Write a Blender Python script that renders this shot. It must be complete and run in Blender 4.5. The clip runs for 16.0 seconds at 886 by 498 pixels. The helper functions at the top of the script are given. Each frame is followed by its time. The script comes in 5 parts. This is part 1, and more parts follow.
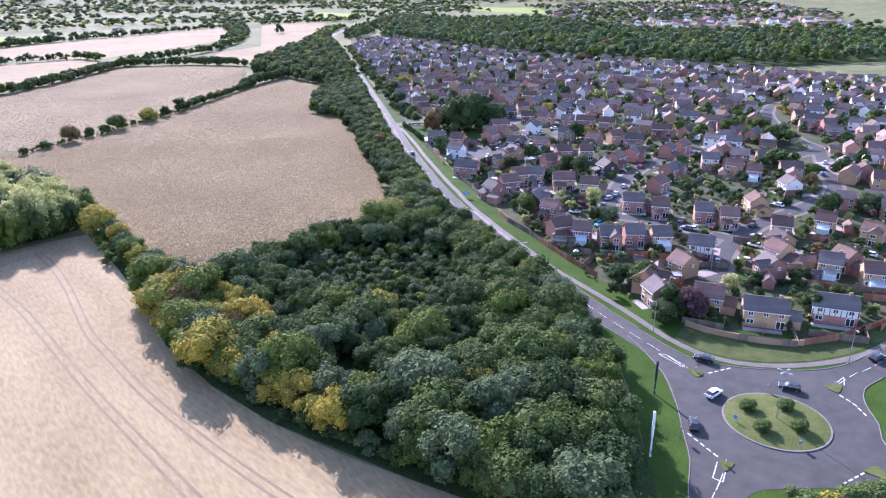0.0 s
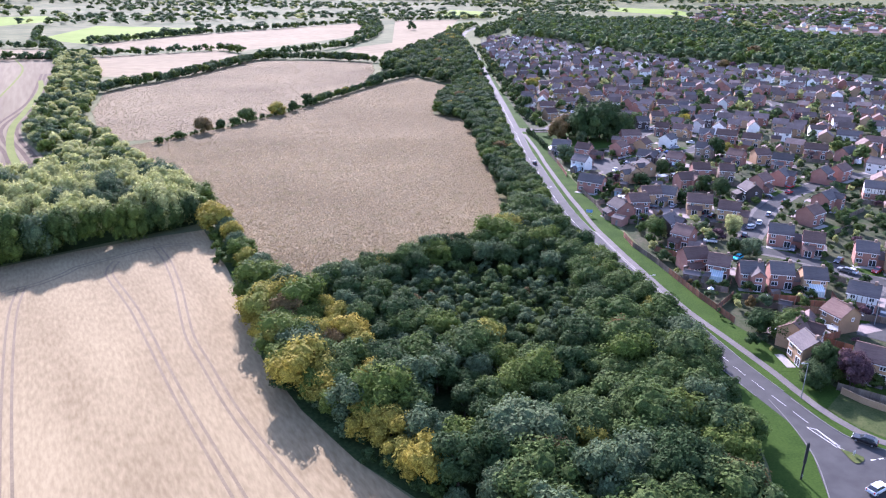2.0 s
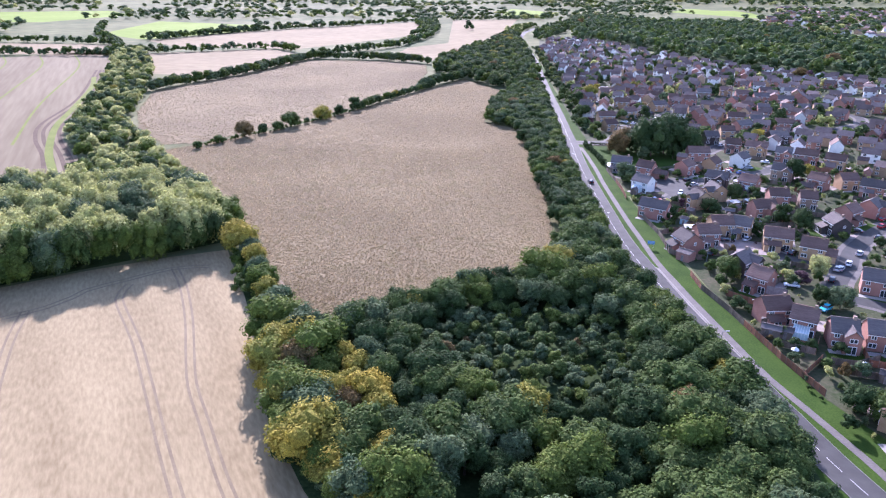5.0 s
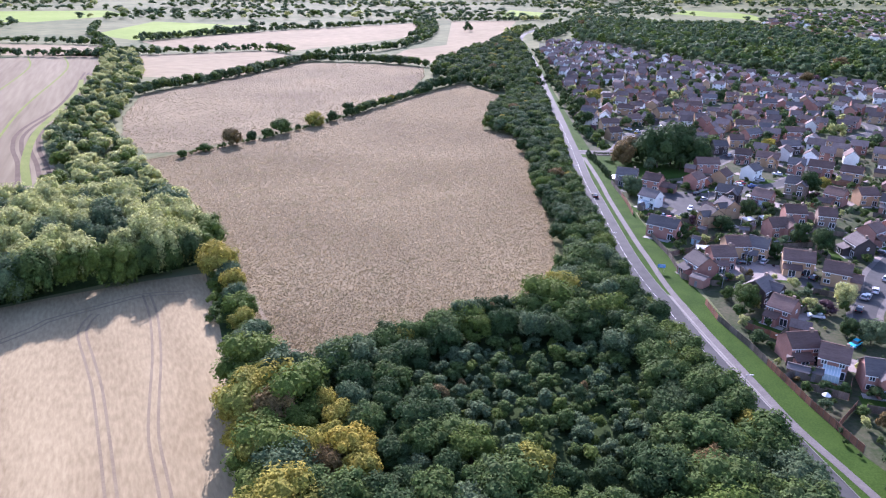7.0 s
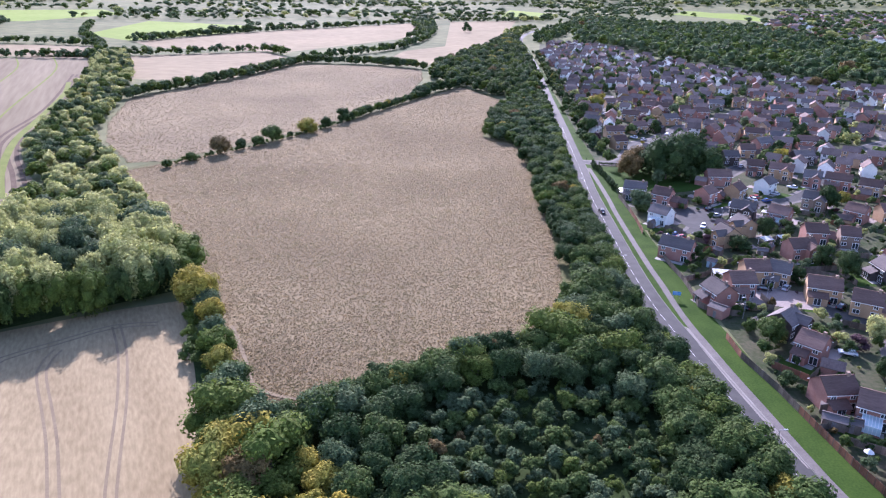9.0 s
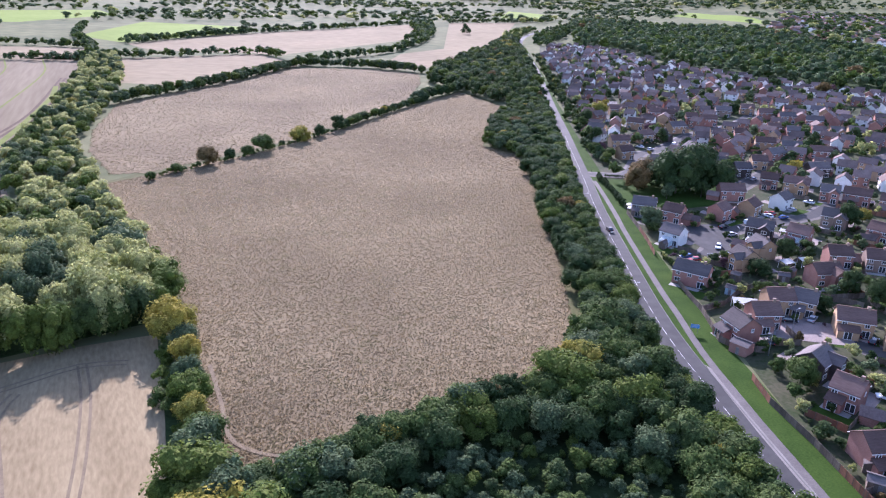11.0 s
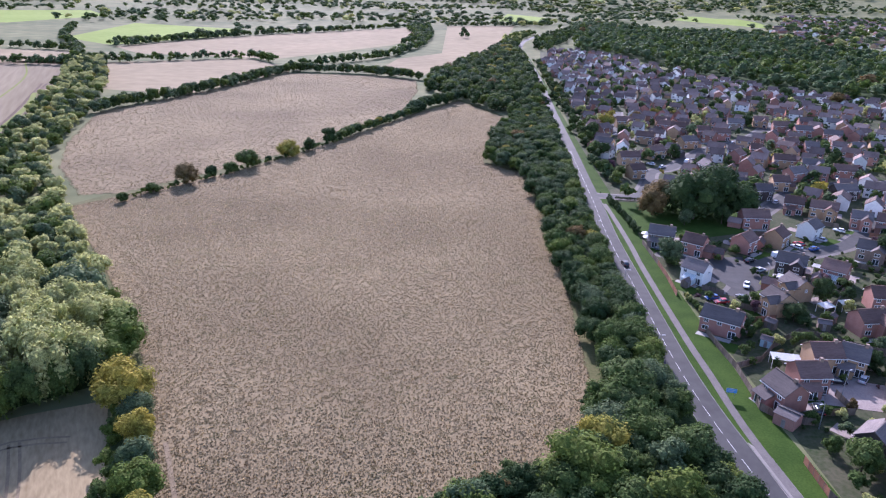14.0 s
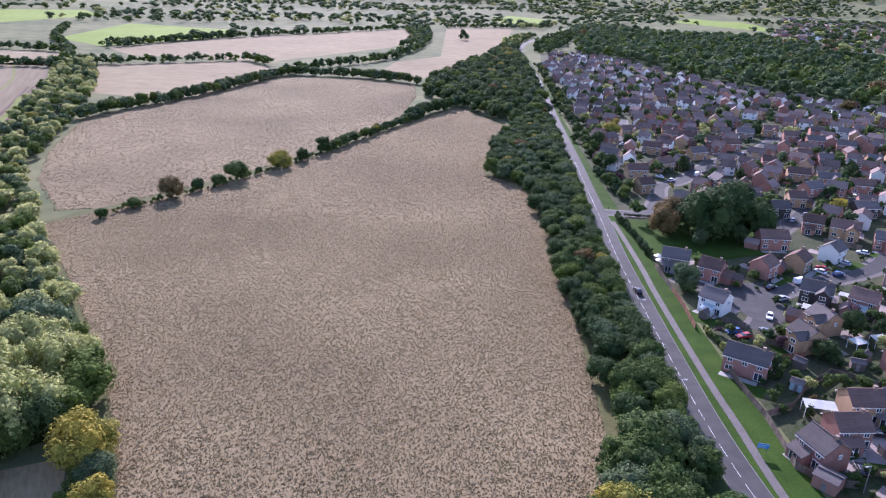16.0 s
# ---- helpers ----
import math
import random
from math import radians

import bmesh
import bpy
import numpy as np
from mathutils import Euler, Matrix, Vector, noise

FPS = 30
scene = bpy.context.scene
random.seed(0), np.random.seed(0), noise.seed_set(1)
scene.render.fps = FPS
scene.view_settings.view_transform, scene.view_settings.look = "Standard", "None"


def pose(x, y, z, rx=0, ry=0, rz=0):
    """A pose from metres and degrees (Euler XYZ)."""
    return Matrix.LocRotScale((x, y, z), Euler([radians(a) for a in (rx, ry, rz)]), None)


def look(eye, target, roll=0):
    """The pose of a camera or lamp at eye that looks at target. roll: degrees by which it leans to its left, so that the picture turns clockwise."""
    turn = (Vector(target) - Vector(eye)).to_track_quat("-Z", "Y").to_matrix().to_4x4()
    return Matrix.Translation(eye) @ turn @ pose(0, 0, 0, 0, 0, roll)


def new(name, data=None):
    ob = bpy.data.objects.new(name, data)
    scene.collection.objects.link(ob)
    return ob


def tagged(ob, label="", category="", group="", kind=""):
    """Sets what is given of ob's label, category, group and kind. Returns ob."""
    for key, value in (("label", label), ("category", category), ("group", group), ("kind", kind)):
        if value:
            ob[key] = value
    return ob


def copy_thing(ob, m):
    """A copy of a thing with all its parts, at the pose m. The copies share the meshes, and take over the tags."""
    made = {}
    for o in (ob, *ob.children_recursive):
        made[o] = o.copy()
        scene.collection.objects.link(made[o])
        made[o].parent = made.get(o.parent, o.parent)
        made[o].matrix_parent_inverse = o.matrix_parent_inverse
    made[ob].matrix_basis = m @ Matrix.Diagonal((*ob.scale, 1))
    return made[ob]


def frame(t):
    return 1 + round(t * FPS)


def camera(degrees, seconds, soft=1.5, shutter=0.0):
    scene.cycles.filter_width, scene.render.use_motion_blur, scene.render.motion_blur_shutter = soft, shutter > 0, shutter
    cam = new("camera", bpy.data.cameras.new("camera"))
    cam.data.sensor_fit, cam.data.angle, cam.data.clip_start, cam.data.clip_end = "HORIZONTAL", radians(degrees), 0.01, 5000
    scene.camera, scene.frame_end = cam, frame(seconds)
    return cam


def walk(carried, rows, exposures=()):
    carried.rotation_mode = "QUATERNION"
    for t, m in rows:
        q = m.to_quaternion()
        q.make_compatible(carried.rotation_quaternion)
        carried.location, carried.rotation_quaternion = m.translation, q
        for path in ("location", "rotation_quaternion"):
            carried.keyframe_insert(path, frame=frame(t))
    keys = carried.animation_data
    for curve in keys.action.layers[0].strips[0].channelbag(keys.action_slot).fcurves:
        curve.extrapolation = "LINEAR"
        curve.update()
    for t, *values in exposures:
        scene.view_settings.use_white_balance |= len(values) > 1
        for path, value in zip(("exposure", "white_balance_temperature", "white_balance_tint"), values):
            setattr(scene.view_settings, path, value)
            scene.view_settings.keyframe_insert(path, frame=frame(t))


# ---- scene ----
cam = camera(64.2, 16.0, soft=1.2)
PATH = [
    (0, (-7.201, -50.748, 77.26), (-6.734, -48.937, 76.552), -0.5),
    (0.5, (-6.311, -47.325, 77.539), (-5.843, -45.515, 76.829), -0.5),
    (1, (-5.624, -43.472, 77.84), (-5.209, -41.648, 77.131), -0.4),
    (1.5, (-5.034, -39.764, 77.998), (-4.737, -37.918, 77.287), -0.1),
    (2, (-3.882, -35.653, 78.148), (-3.736, -33.79, 77.436), 0.2),
    (2.5, (-2.778, -31.81, 78.306), (-2.758, -29.941, 77.592), 0.4),
    (3, (-1.7, -27.556, 78.383), (-1.707, -25.688, 77.668), 0.5),
    (3.5, (-0.978, -23.8, 78.804), (-0.983, -21.932, 78.088), 0.5),
    (4, (-0.33, -19.653, 78.984), (-0.333, -17.785, 78.267), 0.6),
    (6.5, (1.361, 1.299, 79.876), (1.364, 3.166, 79.158), 0.8),
    (7, (1.571, 5.805, 80.013), (1.575, 7.672, 79.296), 0.9),
    (7.5, (1.6, 9.978, 80.328), (1.606, 11.844, 79.609), 0.9),
    (8, (1.855, 14.471, 80.333), (1.861, 16.337, 79.616), 1.0),
    (8.5, (1.803, 18.575, 80.378), (1.811, 20.442, 79.661), 1.0),
    (9, (1.701, 22.945, 81.016), (1.71, 24.812, 80.297), 1.1),
    (11.5, (1.516, 44.142, 82.279), (1.532, 46.009, 81.562), 1.3),
    (12, (1.436, 48.51, 82.584), (1.452, 50.378, 81.868), 1.4),
    (12.5, (1.551, 52.731, 82.751), (1.567, 54.599, 82.036), 1.4),
    (13, (1.515, 57.228, 83.118), (1.533, 59.096, 82.402), 1.5),
    (13.5, (1.396, 61.346, 83.443), (1.416, 63.214, 82.728), 1.5),
    (14, (1.22, 65.892, 83.73), (1.243, 67.76, 83.015), 1.6),
    (14.5, (1.223, 70.054, 84.021), (1.246, 71.922, 83.307), 1.6),
    (15, (1.124, 74.493, 84.427), (1.149, 76.361, 83.712), 1.7),
    (15.5, (1.065, 78.692, 84.605), (1.091, 80.561, 83.892), 1.8),
    (16, (0.81, 83.175, 84.989), (0.839, 85.044, 84.275), 1.9),
]
walk(cam, [(t, look(eye, target, roll)) for t, eye, target, roll in PATH],
     exposures=((0, 1.62, 5550, 36), (8, 1.42, 5550, 36), (16, 1.08, 5550, 36)))

# ---- world, sun ----
SUN_AZ = radians(-9)      # to the right of straight ahead (+y)
SUN_EL = radians(26)
world = bpy.data.worlds.new("sky")
scene.world = world
world.use_nodes = True
wn = world.node_tree.nodes
sky = wn.new("ShaderNodeTexSky")
sky.sky_type, sky.sun_disc = "NISHITA", False
sky.sun_elevation, sky.sun_rotation = SUN_EL, SUN_AZ
sky.air_density, sky.dust_density, sky.ozone_density = 1.2, 1.0, 1.5
wn["Background"].inputs["Strength"].default_value = 0.15
world.node_tree.links.new(sky.outputs[0], wn["Background"].inputs["Color"])
sun = new("sun", bpy.data.lights.new("sun", "SUN"))
sun.data.energy, sun.data.angle, sun.data.color = 5.0, radians(0.6), (1.0, 0.95, 0.89)
sun_way = Vector((math.sin(SUN_AZ) * math.cos(SUN_EL), math.cos(SUN_AZ) * math.cos(SUN_EL), math.sin(SUN_EL)))
sun.matrix_world = look(sun_way * 500, (0, 0, 0))

# ---- materials ----
def mat(name, c1, c2, scale=0.5, fine=6.0, rough=0.85, bump=0.0, bump_scale=8.0, rnd=0.0, island=0.0, metal=0.0, local=False, stretch=(1, 1, 1), spec=0.3, sharp=0.16, turn=0.0):
    """Two colours mixed by noise at two scales, in metres; rnd: spread of value from object to object."""
    m = bpy.data.materials.new(name)
    m.use_nodes = True
    nt = m.node_tree
    n, l = nt.nodes, nt.links
    b = n["Principled BSDF"]
    if local:
        co = n.new("ShaderNodeTexCoord").outputs["Object"]
    else:
        co = n.new("ShaderNodeNewGeometry").outputs["Position"]
    mp = n.new("ShaderNodeMapping")
    mp.vector_type = "TEXTURE"
    mp.inputs["Scale"].default_value = [1 / k for k in stretch]
    mp.inputs["Rotation"].default_value = (0, 0, radians(turn))
    l.new(co, mp.inputs["Vector"])
    co = mp.outputs[0]
    a1, a2 = n.new("ShaderNodeTexNoise"), n.new("ShaderNodeTexNoise")
    a1.inputs["Scale"].default_value, a2.inputs["Scale"].default_value = scale, fine
    a1.inputs["Detail"].default_value, a2.inputs["Detail"].default_value = 4, 3
    for a in (a1, a2):
        l.new(co, a.inputs["Vector"])
    mean = n.new("ShaderNodeMix")
    mean.inputs[0].default_value = 0.5
    l.new(a1.outputs[0], mean.inputs[2]); l.new(a2.outputs[0], mean.inputs[3])
    ramp = n.new("ShaderNodeValToRGB")
    ramp.color_ramp.elements[0].position, ramp.color_ramp.elements[1].position = 0.5 - sharp, 0.5 + sharp
    ramp.color_ramp.elements[0].color, ramp.color_ramp.elements[1].color = (*c1, 1), (*c2, 1)
    l.new(mean.outputs[0], ramp.inputs[0])
    out = ramp.outputs[0]
    for spread, node, sock in ((rnd, "ShaderNodeObjectInfo", "Random"), (island, "ShaderNodeNewGeometry", "Random Per Island")):
        if spread:
            src = n.new(node)
            mr = n.new("ShaderNodeMapRange")
            mr.inputs[3].default_value, mr.inputs[4].default_value = 1 - spread, 1 + spread
            l.new(src.outputs[sock], mr.inputs[0])
            hs = n.new("ShaderNodeHueSaturation")
            l.new(mr.outputs[0], hs.inputs["Value"]); l.new(out, hs.inputs["Color"])
            out = hs.outputs[0]
    l.new(out, b.inputs["Base Color"])
    b.inputs["Roughness"].default_value, b.inputs["Metallic"].default_value = rough, metal
    b.inputs["Specular IOR Level"].default_value = spec
    if bump:
        a3 = n.new("ShaderNodeTexNoise")
        a3.inputs["Scale"].default_value, a3.inputs["Detail"].default_value = bump_scale, 5
        bp = n.new("ShaderNodeBump")
        bp.inputs["Strength"].default_value, bp.inputs["Distance"].default_value = bump, 0.1
        l.new(co, a3.inputs["Vector"]); l.new(a3.outputs[0], bp.inputs["Height"]); l.new(bp.outputs[0], b.inputs["Normal"])
    return m


def leaf_mat(name, stops, through_light=0.28):
    """Leaves: the tree's own tone from its random number, each clump a little lighter or darker."""
    m = bpy.data.materials.new(name)
    m.use_nodes = True
    n, l = m.node_tree.nodes, m.node_tree.links
    b, outp = n["Principled BSDF"], n["Material Output"]
    info, geo = n.new("ShaderNodeObjectInfo"), n.new("ShaderNodeNewGeometry")
    ramp = n.new("ShaderNodeValToRGB")
    while len(ramp.color_ramp.elements) < len(stops):
        ramp.color_ramp.elements.new(0.5)
    for k, c in enumerate(stops):
        ramp.color_ramp.elements[k].position = k / max(1, len(stops) - 1)
        ramp.color_ramp.elements[k].color = (*c, 1)
    patch = n.new("ShaderNodeTexNoise")
    patch.inputs["Scale"].default_value, patch.inputs["Detail"].default_value = 0.16, 1.0
    l.new(geo.outputs["Position"], patch.inputs["Vector"])
    wide = n.new("ShaderNodeMapRange")
    wide.inputs[1].default_value, wide.inputs[2].default_value = 0.32, 0.68
    l.new(patch.outputs[0], wide.inputs[0])
    tone = n.new("ShaderNodeMix")
    tone.inputs[0].default_value = 0.6
    l.new(info.outputs["Random"], tone.inputs[2]); l.new(wide.outputs[0], tone.inputs[3])
    l.new(tone.outputs[0], ramp.inputs[0])
    mr = n.new("ShaderNodeMapRange")
    mr.inputs[3].default_value, mr.inputs[4].default_value = 0.7, 1.3
    l.new(geo.outputs["Random Per Island"], mr.inputs[0])
    hs = n.new("ShaderNodeHueSaturation")
    grain = n.new("ShaderNodeTexNoise")
    grain.inputs["Scale"].default_value, grain.inputs["Detail"].default_value = 4.5, 2.0
    l.new(geo.outputs["Position"], grain.inputs["Vector"])
    spread = n.new("ShaderNodeMapRange")
    spread.inputs[1].default_value, spread.inputs[2].default_value, spread.inputs[3].default_value, spread.inputs[4].default_value = 0.35, 0.65, 0.65, 1.4
    l.new(grain.outputs[0], spread.inputs[0])
    both = n.new("ShaderNodeMath")
    both.operation = "MULTIPLY"
    l.new(mr.outputs[0], both.inputs[0]); l.new(spread.outputs[0], both.inputs[1])
    l.new(both.outputs[0], hs.inputs["Value"]); l.new(ramp.outputs[0], hs.inputs["Color"])
    l.new(hs.outputs[0], b.inputs["Base Color"])
    b.inputs["Roughness"].default_value, b.inputs["Specular IOR Level"].default_value = 0.8, 0.06
    tr, mix = n.new("ShaderNodeBsdfTranslucent"), n.new("ShaderNodeMixShader")
    l.new(hs.outputs[0], tr.inputs["Color"])
    mix.inputs[0].default_value = through_light
    l.new(b.outputs[0], mix.inputs[1]); l.new(tr.outputs[0], mix.inputs[2]); l.new(mix.outputs[0], outp.inputs["Surface"])
    return m


M_GROUND = mat("rough_grassland", (0.072, 0.090, 0.042), (0.175, 0.172, 0.088), 0.006, 0.05, 0.95, 0.4, 2, spec=0.03)
M_LAWN = mat("mown_grass", (0.022, 0.048, 0.008), (0.045, 0.080, 0.014), 0.15, 2.5, 0.95, 0.3, 6, spec=0.05)
M_BANK = mat("bank_grass", (0.036, 0.056, 0.018), (0.085, 0.095, 0.036), 0.3, 2.5, 0.95, 0.5, 5, spec=0.05)
M_ROUGH = mat("rough_dry_grass", (0.050, 0.072, 0.020), (0.115, 0.122, 0.044), 0.25, 2.5, 0.95, 0.5, 5, spec=0.05)
M_ESTATE = mat("garden_ground", (0.024, 0.044, 0.013), (0.085, 0.078, 0.050), 0.12, 1.1, 0.95, 0.3, 4, spec=0.08)
M_CROP = mat("dry_bean_crop", (0.122, 0.092, 0.052), (0.250, 0.196, 0.110), 0.014, 2.6, 0.95, 0.25, 9, sharp=0.13, spec=0.05)
M_STUBBLE = mat("pale_stubble", (0.190, 0.143, 0.078), (0.315, 0.250, 0.142), 0.06, 1.1, 0.95, 0.2, 7, stretch=(1.3, 0.32, 1), sharp=0.15, turn=25, spec=0.05)
M_STRIPED = mat("striped_stubble", (0.140, 0.112, 0.070), (0.215, 0.178, 0.114), 0.03, 0.25, 0.95, 0.3, 5, stretch=(1.5, 0.08, 1), turn=24, spec=0.03)
M_PALE = mat("far_stubble", (0.185, 0.147, 0.086), (0.255, 0.207, 0.124), 0.01, 0.08, 0.95, spec=0.03)
M_MEADOW = mat("bright_meadow", (0.140, 0.195, 0.036), (0.205, 0.26, 0.060), 0.01, 0.1, 0.95, spec=0.03)
M_TRACK = mat("weedy_stubble", (0.12, 0.145, 0.038), (0.175, 0.195, 0.058), 0.1, 1.0, 0.95, spec=0.03)
M_SOIL = mat("wheel_rut_straw", (0.130, 0.096, 0.056), (0.20, 0.154, 0.090), 0.2, 2.0, 0.95)
M_HEADLAND = mat("headland_soil", (0.085, 0.062, 0.044), (0.140, 0.106, 0.075), 0.2, 2.0, 0.95, 0.3, 5, spec=0.03)
M_LAYBY = mat("pale_concrete_strip", (0.15, 0.135, 0.12), (0.22, 0.20, 0.18), 0.2, 2.5, 0.9, 0.1, 30)
M_ASPHALT = mat("worn_asphalt", (0.046, 0.045, 0.044), (0.072, 0.070, 0.067), 0.05, 0.35, 0.75, 0.1, 40, spec=0.1)
M_PATH = mat("path_asphalt", (0.088, 0.078, 0.072), (0.135, 0.12, 0.11), 0.3, 2.5, 0.9, 0.2, 30)
M_KERB = mat("concrete_kerb", (0.12, 0.116, 0.108), (0.18, 0.175, 0.16), 0.5, 5, 0.9)
M_PAINT = mat("road_paint", (0.34, 0.34, 0.33), (0.60, 0.60, 0.58), 1.0, 9, 0.7)
M_PAVING = mat("block_paving", (0.19, 0.15, 0.135), (0.30, 0.25, 0.22), 0.3, 4, 0.9, 0.2, 20)
M_BARK = mat("bark", (0.05, 0.04, 0.03), (0.13, 0.10, 0.08), 1.0, 8, 0.95, 0.6, 12, local=True)
L_DARK = leaf_mat("leaves_dark", [(0.030, 0.056, 0.021), (0.044, 0.074, 0.025), (0.058, 0.084, 0.033)])
L_MID = leaf_mat("leaves_mid", [(0.046, 0.082, 0.023), (0.076, 0.110, 0.029), (0.066, 0.098, 0.037)])
L_GREY = leaf_mat("leaves_grey", [(0.066, 0.102, 0.046), (0.100, 0.134, 0.064)])
# pale green with the sun's brightness on the left wood put into the colour
L_SUN_PALE = leaf_mat("leaves_sun_pale", [(0.32, 0.34, 0.11), (0.42, 0.42, 0.18)], 0.45)
L_YELLOW = leaf_mat("leaves_yellow", [(0.34, 0.26, 0.040), (0.26, 0.22, 0.040), (0.17, 0.185, 0.040)])
L_FRESH = leaf_mat("leaves_fresh", [(0.075, 0.115, 0.022), (0.115, 0.145, 0.032)])
L_RUST = leaf_mat("leaves_rust", [(0.16, 0.105, 0.040), (0.12, 0.095, 0.040)])
L_PURPLE = leaf_mat("leaves_purple", [(0.08, 0.045, 0.055), (0.10, 0.06, 0.065)])

# ---- helpers for meshes ----
def mesh_of(bm, name, *mats):
    me = bpy.data.meshes.new(name)
    bm.to_mesh(me)
    bm.free()
    for m in mats:
        me.materials.append(m)
    return me


def part(name, bm, material, parent, label=""):
    ob = new(name, mesh_of(bm, name, material) if isinstance(bm, bmesh.types.BMesh) else bm)
    ob.parent = parent
    return tagged(ob, label)


def box(bm, x0, x1, y0, y1, z0, z1):
    v = [bm.verts.new((x, y, z)) for z in (z0, z1) for x, y in ((x0, y0), (x1, y0), (x1, y1), (x0, y1))]
    for f in ((3, 2, 1, 0), (4, 5, 6, 7), (0, 1, 5, 4), (1, 2, 6, 5), (2, 3, 7, 6), (3, 0, 4, 7)):
        bm.faces.new([v[k] for k in f])
    return v


def boxed(x0, x1, y0, y1, z0, z1):
    bm = bmesh.new()
    box(bm, x0, x1, y0, y1, z0, z1)
    return bm


def curve_through(pts, step=4.0):
    """A smooth line through the points, with a point about every step metres."""
    p = [np.array(q, float) for q in pts]
    p = [2 * p[0] - p[1]] + p + [2 * p[-1] - p[-2]]
    out = []
    for a, b, c, d in zip(p, p[1:], p[2:], p[3:]):
        n = max(2, int(np.linalg.norm(c - b) / step))
        for k in range(n):
            t = k / n
            out.append(0.5 * (2 * b + (c - a) * t + (2 * a - 5 * b + 4 * c - d) * t * t + (3 * b - a - 3 * c + d) * t ** 3))
    return out + [p[-2]]


def sides(line, off):
    """The line moved by off to its right."""
    line = [np.array(q, float) for q in line]
    out = []
    for k, q in enumerate(line):
        d = line[min(k + 1, len(line) - 1)] - line[max(k - 1, 0)]
        d = d / (np.linalg.norm(d) + 1e-9)
        out.append(q + off * np.array((d[1], -d[0])))
    return out


def strip(left, right, z, thick=0.0):
    """A band between two lines, with a skirt of that thickness."""
    bm = bmesh.new()
    a = [bm.verts.new((*q, z)) for q in left]
    b = [bm.verts.new((*q, z)) for q in right]
    for k in range(len(a) - 1):
        bm.faces.new((a[k], b[k], b[k + 1], a[k + 1]))
    if thick:
        for row, flip in ((a, False), (b, True)):
            low = [bm.verts.new((v.co.x, v.co.y, z - thick)) for v in row]
            for k in range(len(row) - 1):
                f = (row[k], row[k + 1], low[k + 1], low[k])
                bm.faces.new(f[::-1] if flip else f)
    bmesh.ops.recalc_face_normals(bm, faces=bm.faces)
    return bm


def ribbon(name, pts, width, z, material, label, category, thick=0.0, step=4.0, off=0.0, parent=None):
    line = curve_through(pts, step)
    ob = new(name, mesh_of(strip(sides(line, off - width / 2), sides(line, off + width / 2), z, thick), name, material))
    ob.parent = parent
    return ob if parent else tagged(ob, label, category, kind="structure")


def area(name, pts, z, material, label, category, smooth=0.0):
    line = curve_through(list(pts) + [pts[0]], smooth)[:-1] if smooth else pts
    bm = bmesh.new()
    f = bm.faces.new([bm.verts.new((*q, z)) for q in line])
    if f.normal.z < 0:
        f.normal_flip()
    f.normal_update()
    if f.normal.z < 0:
        f.normal_flip()
    bmesh.ops.triangulate(bm, faces=[f])
    ob = new(name, mesh_of(bm, name, material))
    return tagged(ob, label, category, kind="structure")


def inside(poly, x, y):
    """Which of the points lie in the polygon (arrays)."""
    x, y = np.asarray(x, float), np.asarray(y, float)
    hit = np.zeros(x.shape, bool)
    for (x0, y0), (x1, y1) in zip(poly, list(poly[1:]) + [poly[0]]):
        cross = ((y0 > y) != (y1 > y)) & (x < (x1 - x0) * (y - y0) / ((y1 - y0) or 1e-9) + x0)
        hit ^= cross
    return hit


def scatter(poly, gap, rng, tries=30):
    """Places in the polygon no nearer to each other than gap."""
    p = np.array(poly, float)
    (x0, y0), (x1, y1) = p.min(0), p.max(0)
    n = int((x1 - x0) * (y1 - y0) / gap ** 2 * tries / 4) + 20
    xs, ys = rng.uniform(x0, x1, n), rng.uniform(y0, y1, n)
    cells, out = {}, []
    for x, y, ok in zip(xs, ys, inside(poly, xs, ys)):
        if not ok:
            continue
        c = (int(x // gap), int(y // gap))
        if all((x - a) ** 2 + (y - b) ** 2 >= gap * gap for i in (-1, 0, 1) for j in (-1, 0, 1) for a, b in cells.get((c[0] + i, c[1] + j), ())):
            cells.setdefault(c, []).append((x, y))
            out.append((x, y))
    return out


# ---- ground and fields ----
bm = bmesh.new()
bmesh.ops.create_grid(bm, x_segments=80, y_segments=80, size=4900)


def hill(x, y):
    """Height of the land: flat near by, low hills that close the horizon."""
    far = min(1.0, max(0.0, (math.hypot(x, y) - 2300) / 2200))
    return far * far * (3 - 2 * far) * (120 + 25 * noise.noise(Vector((x, y, 0)) * 0.0012))


for v in bm.verts:
    v.co.z = hill(v.co.x, v.co.y)
for f in bm.faces:
    f.smooth = True
tagged(new("ground", mesh_of(bm, "ground", M_GROUND)), "rough green and brown grassland reaching the horizon", "ground", kind="structure")

BIG_FIELD = [(-138, 318), (-103, 270), (-72, 221), (-56, 190), (-45, 161), (-38, 144), (-24, 139), (-13, 150), (1, 159), (12, 167), (23, 174), (31.5, 182), (36.5, 197), (40, 250), (42, 310), (41, 386), (24, 404), (34, 486), (47, 522), (16, 590), (-24, 512), (-59, 434), (-89, 378)]


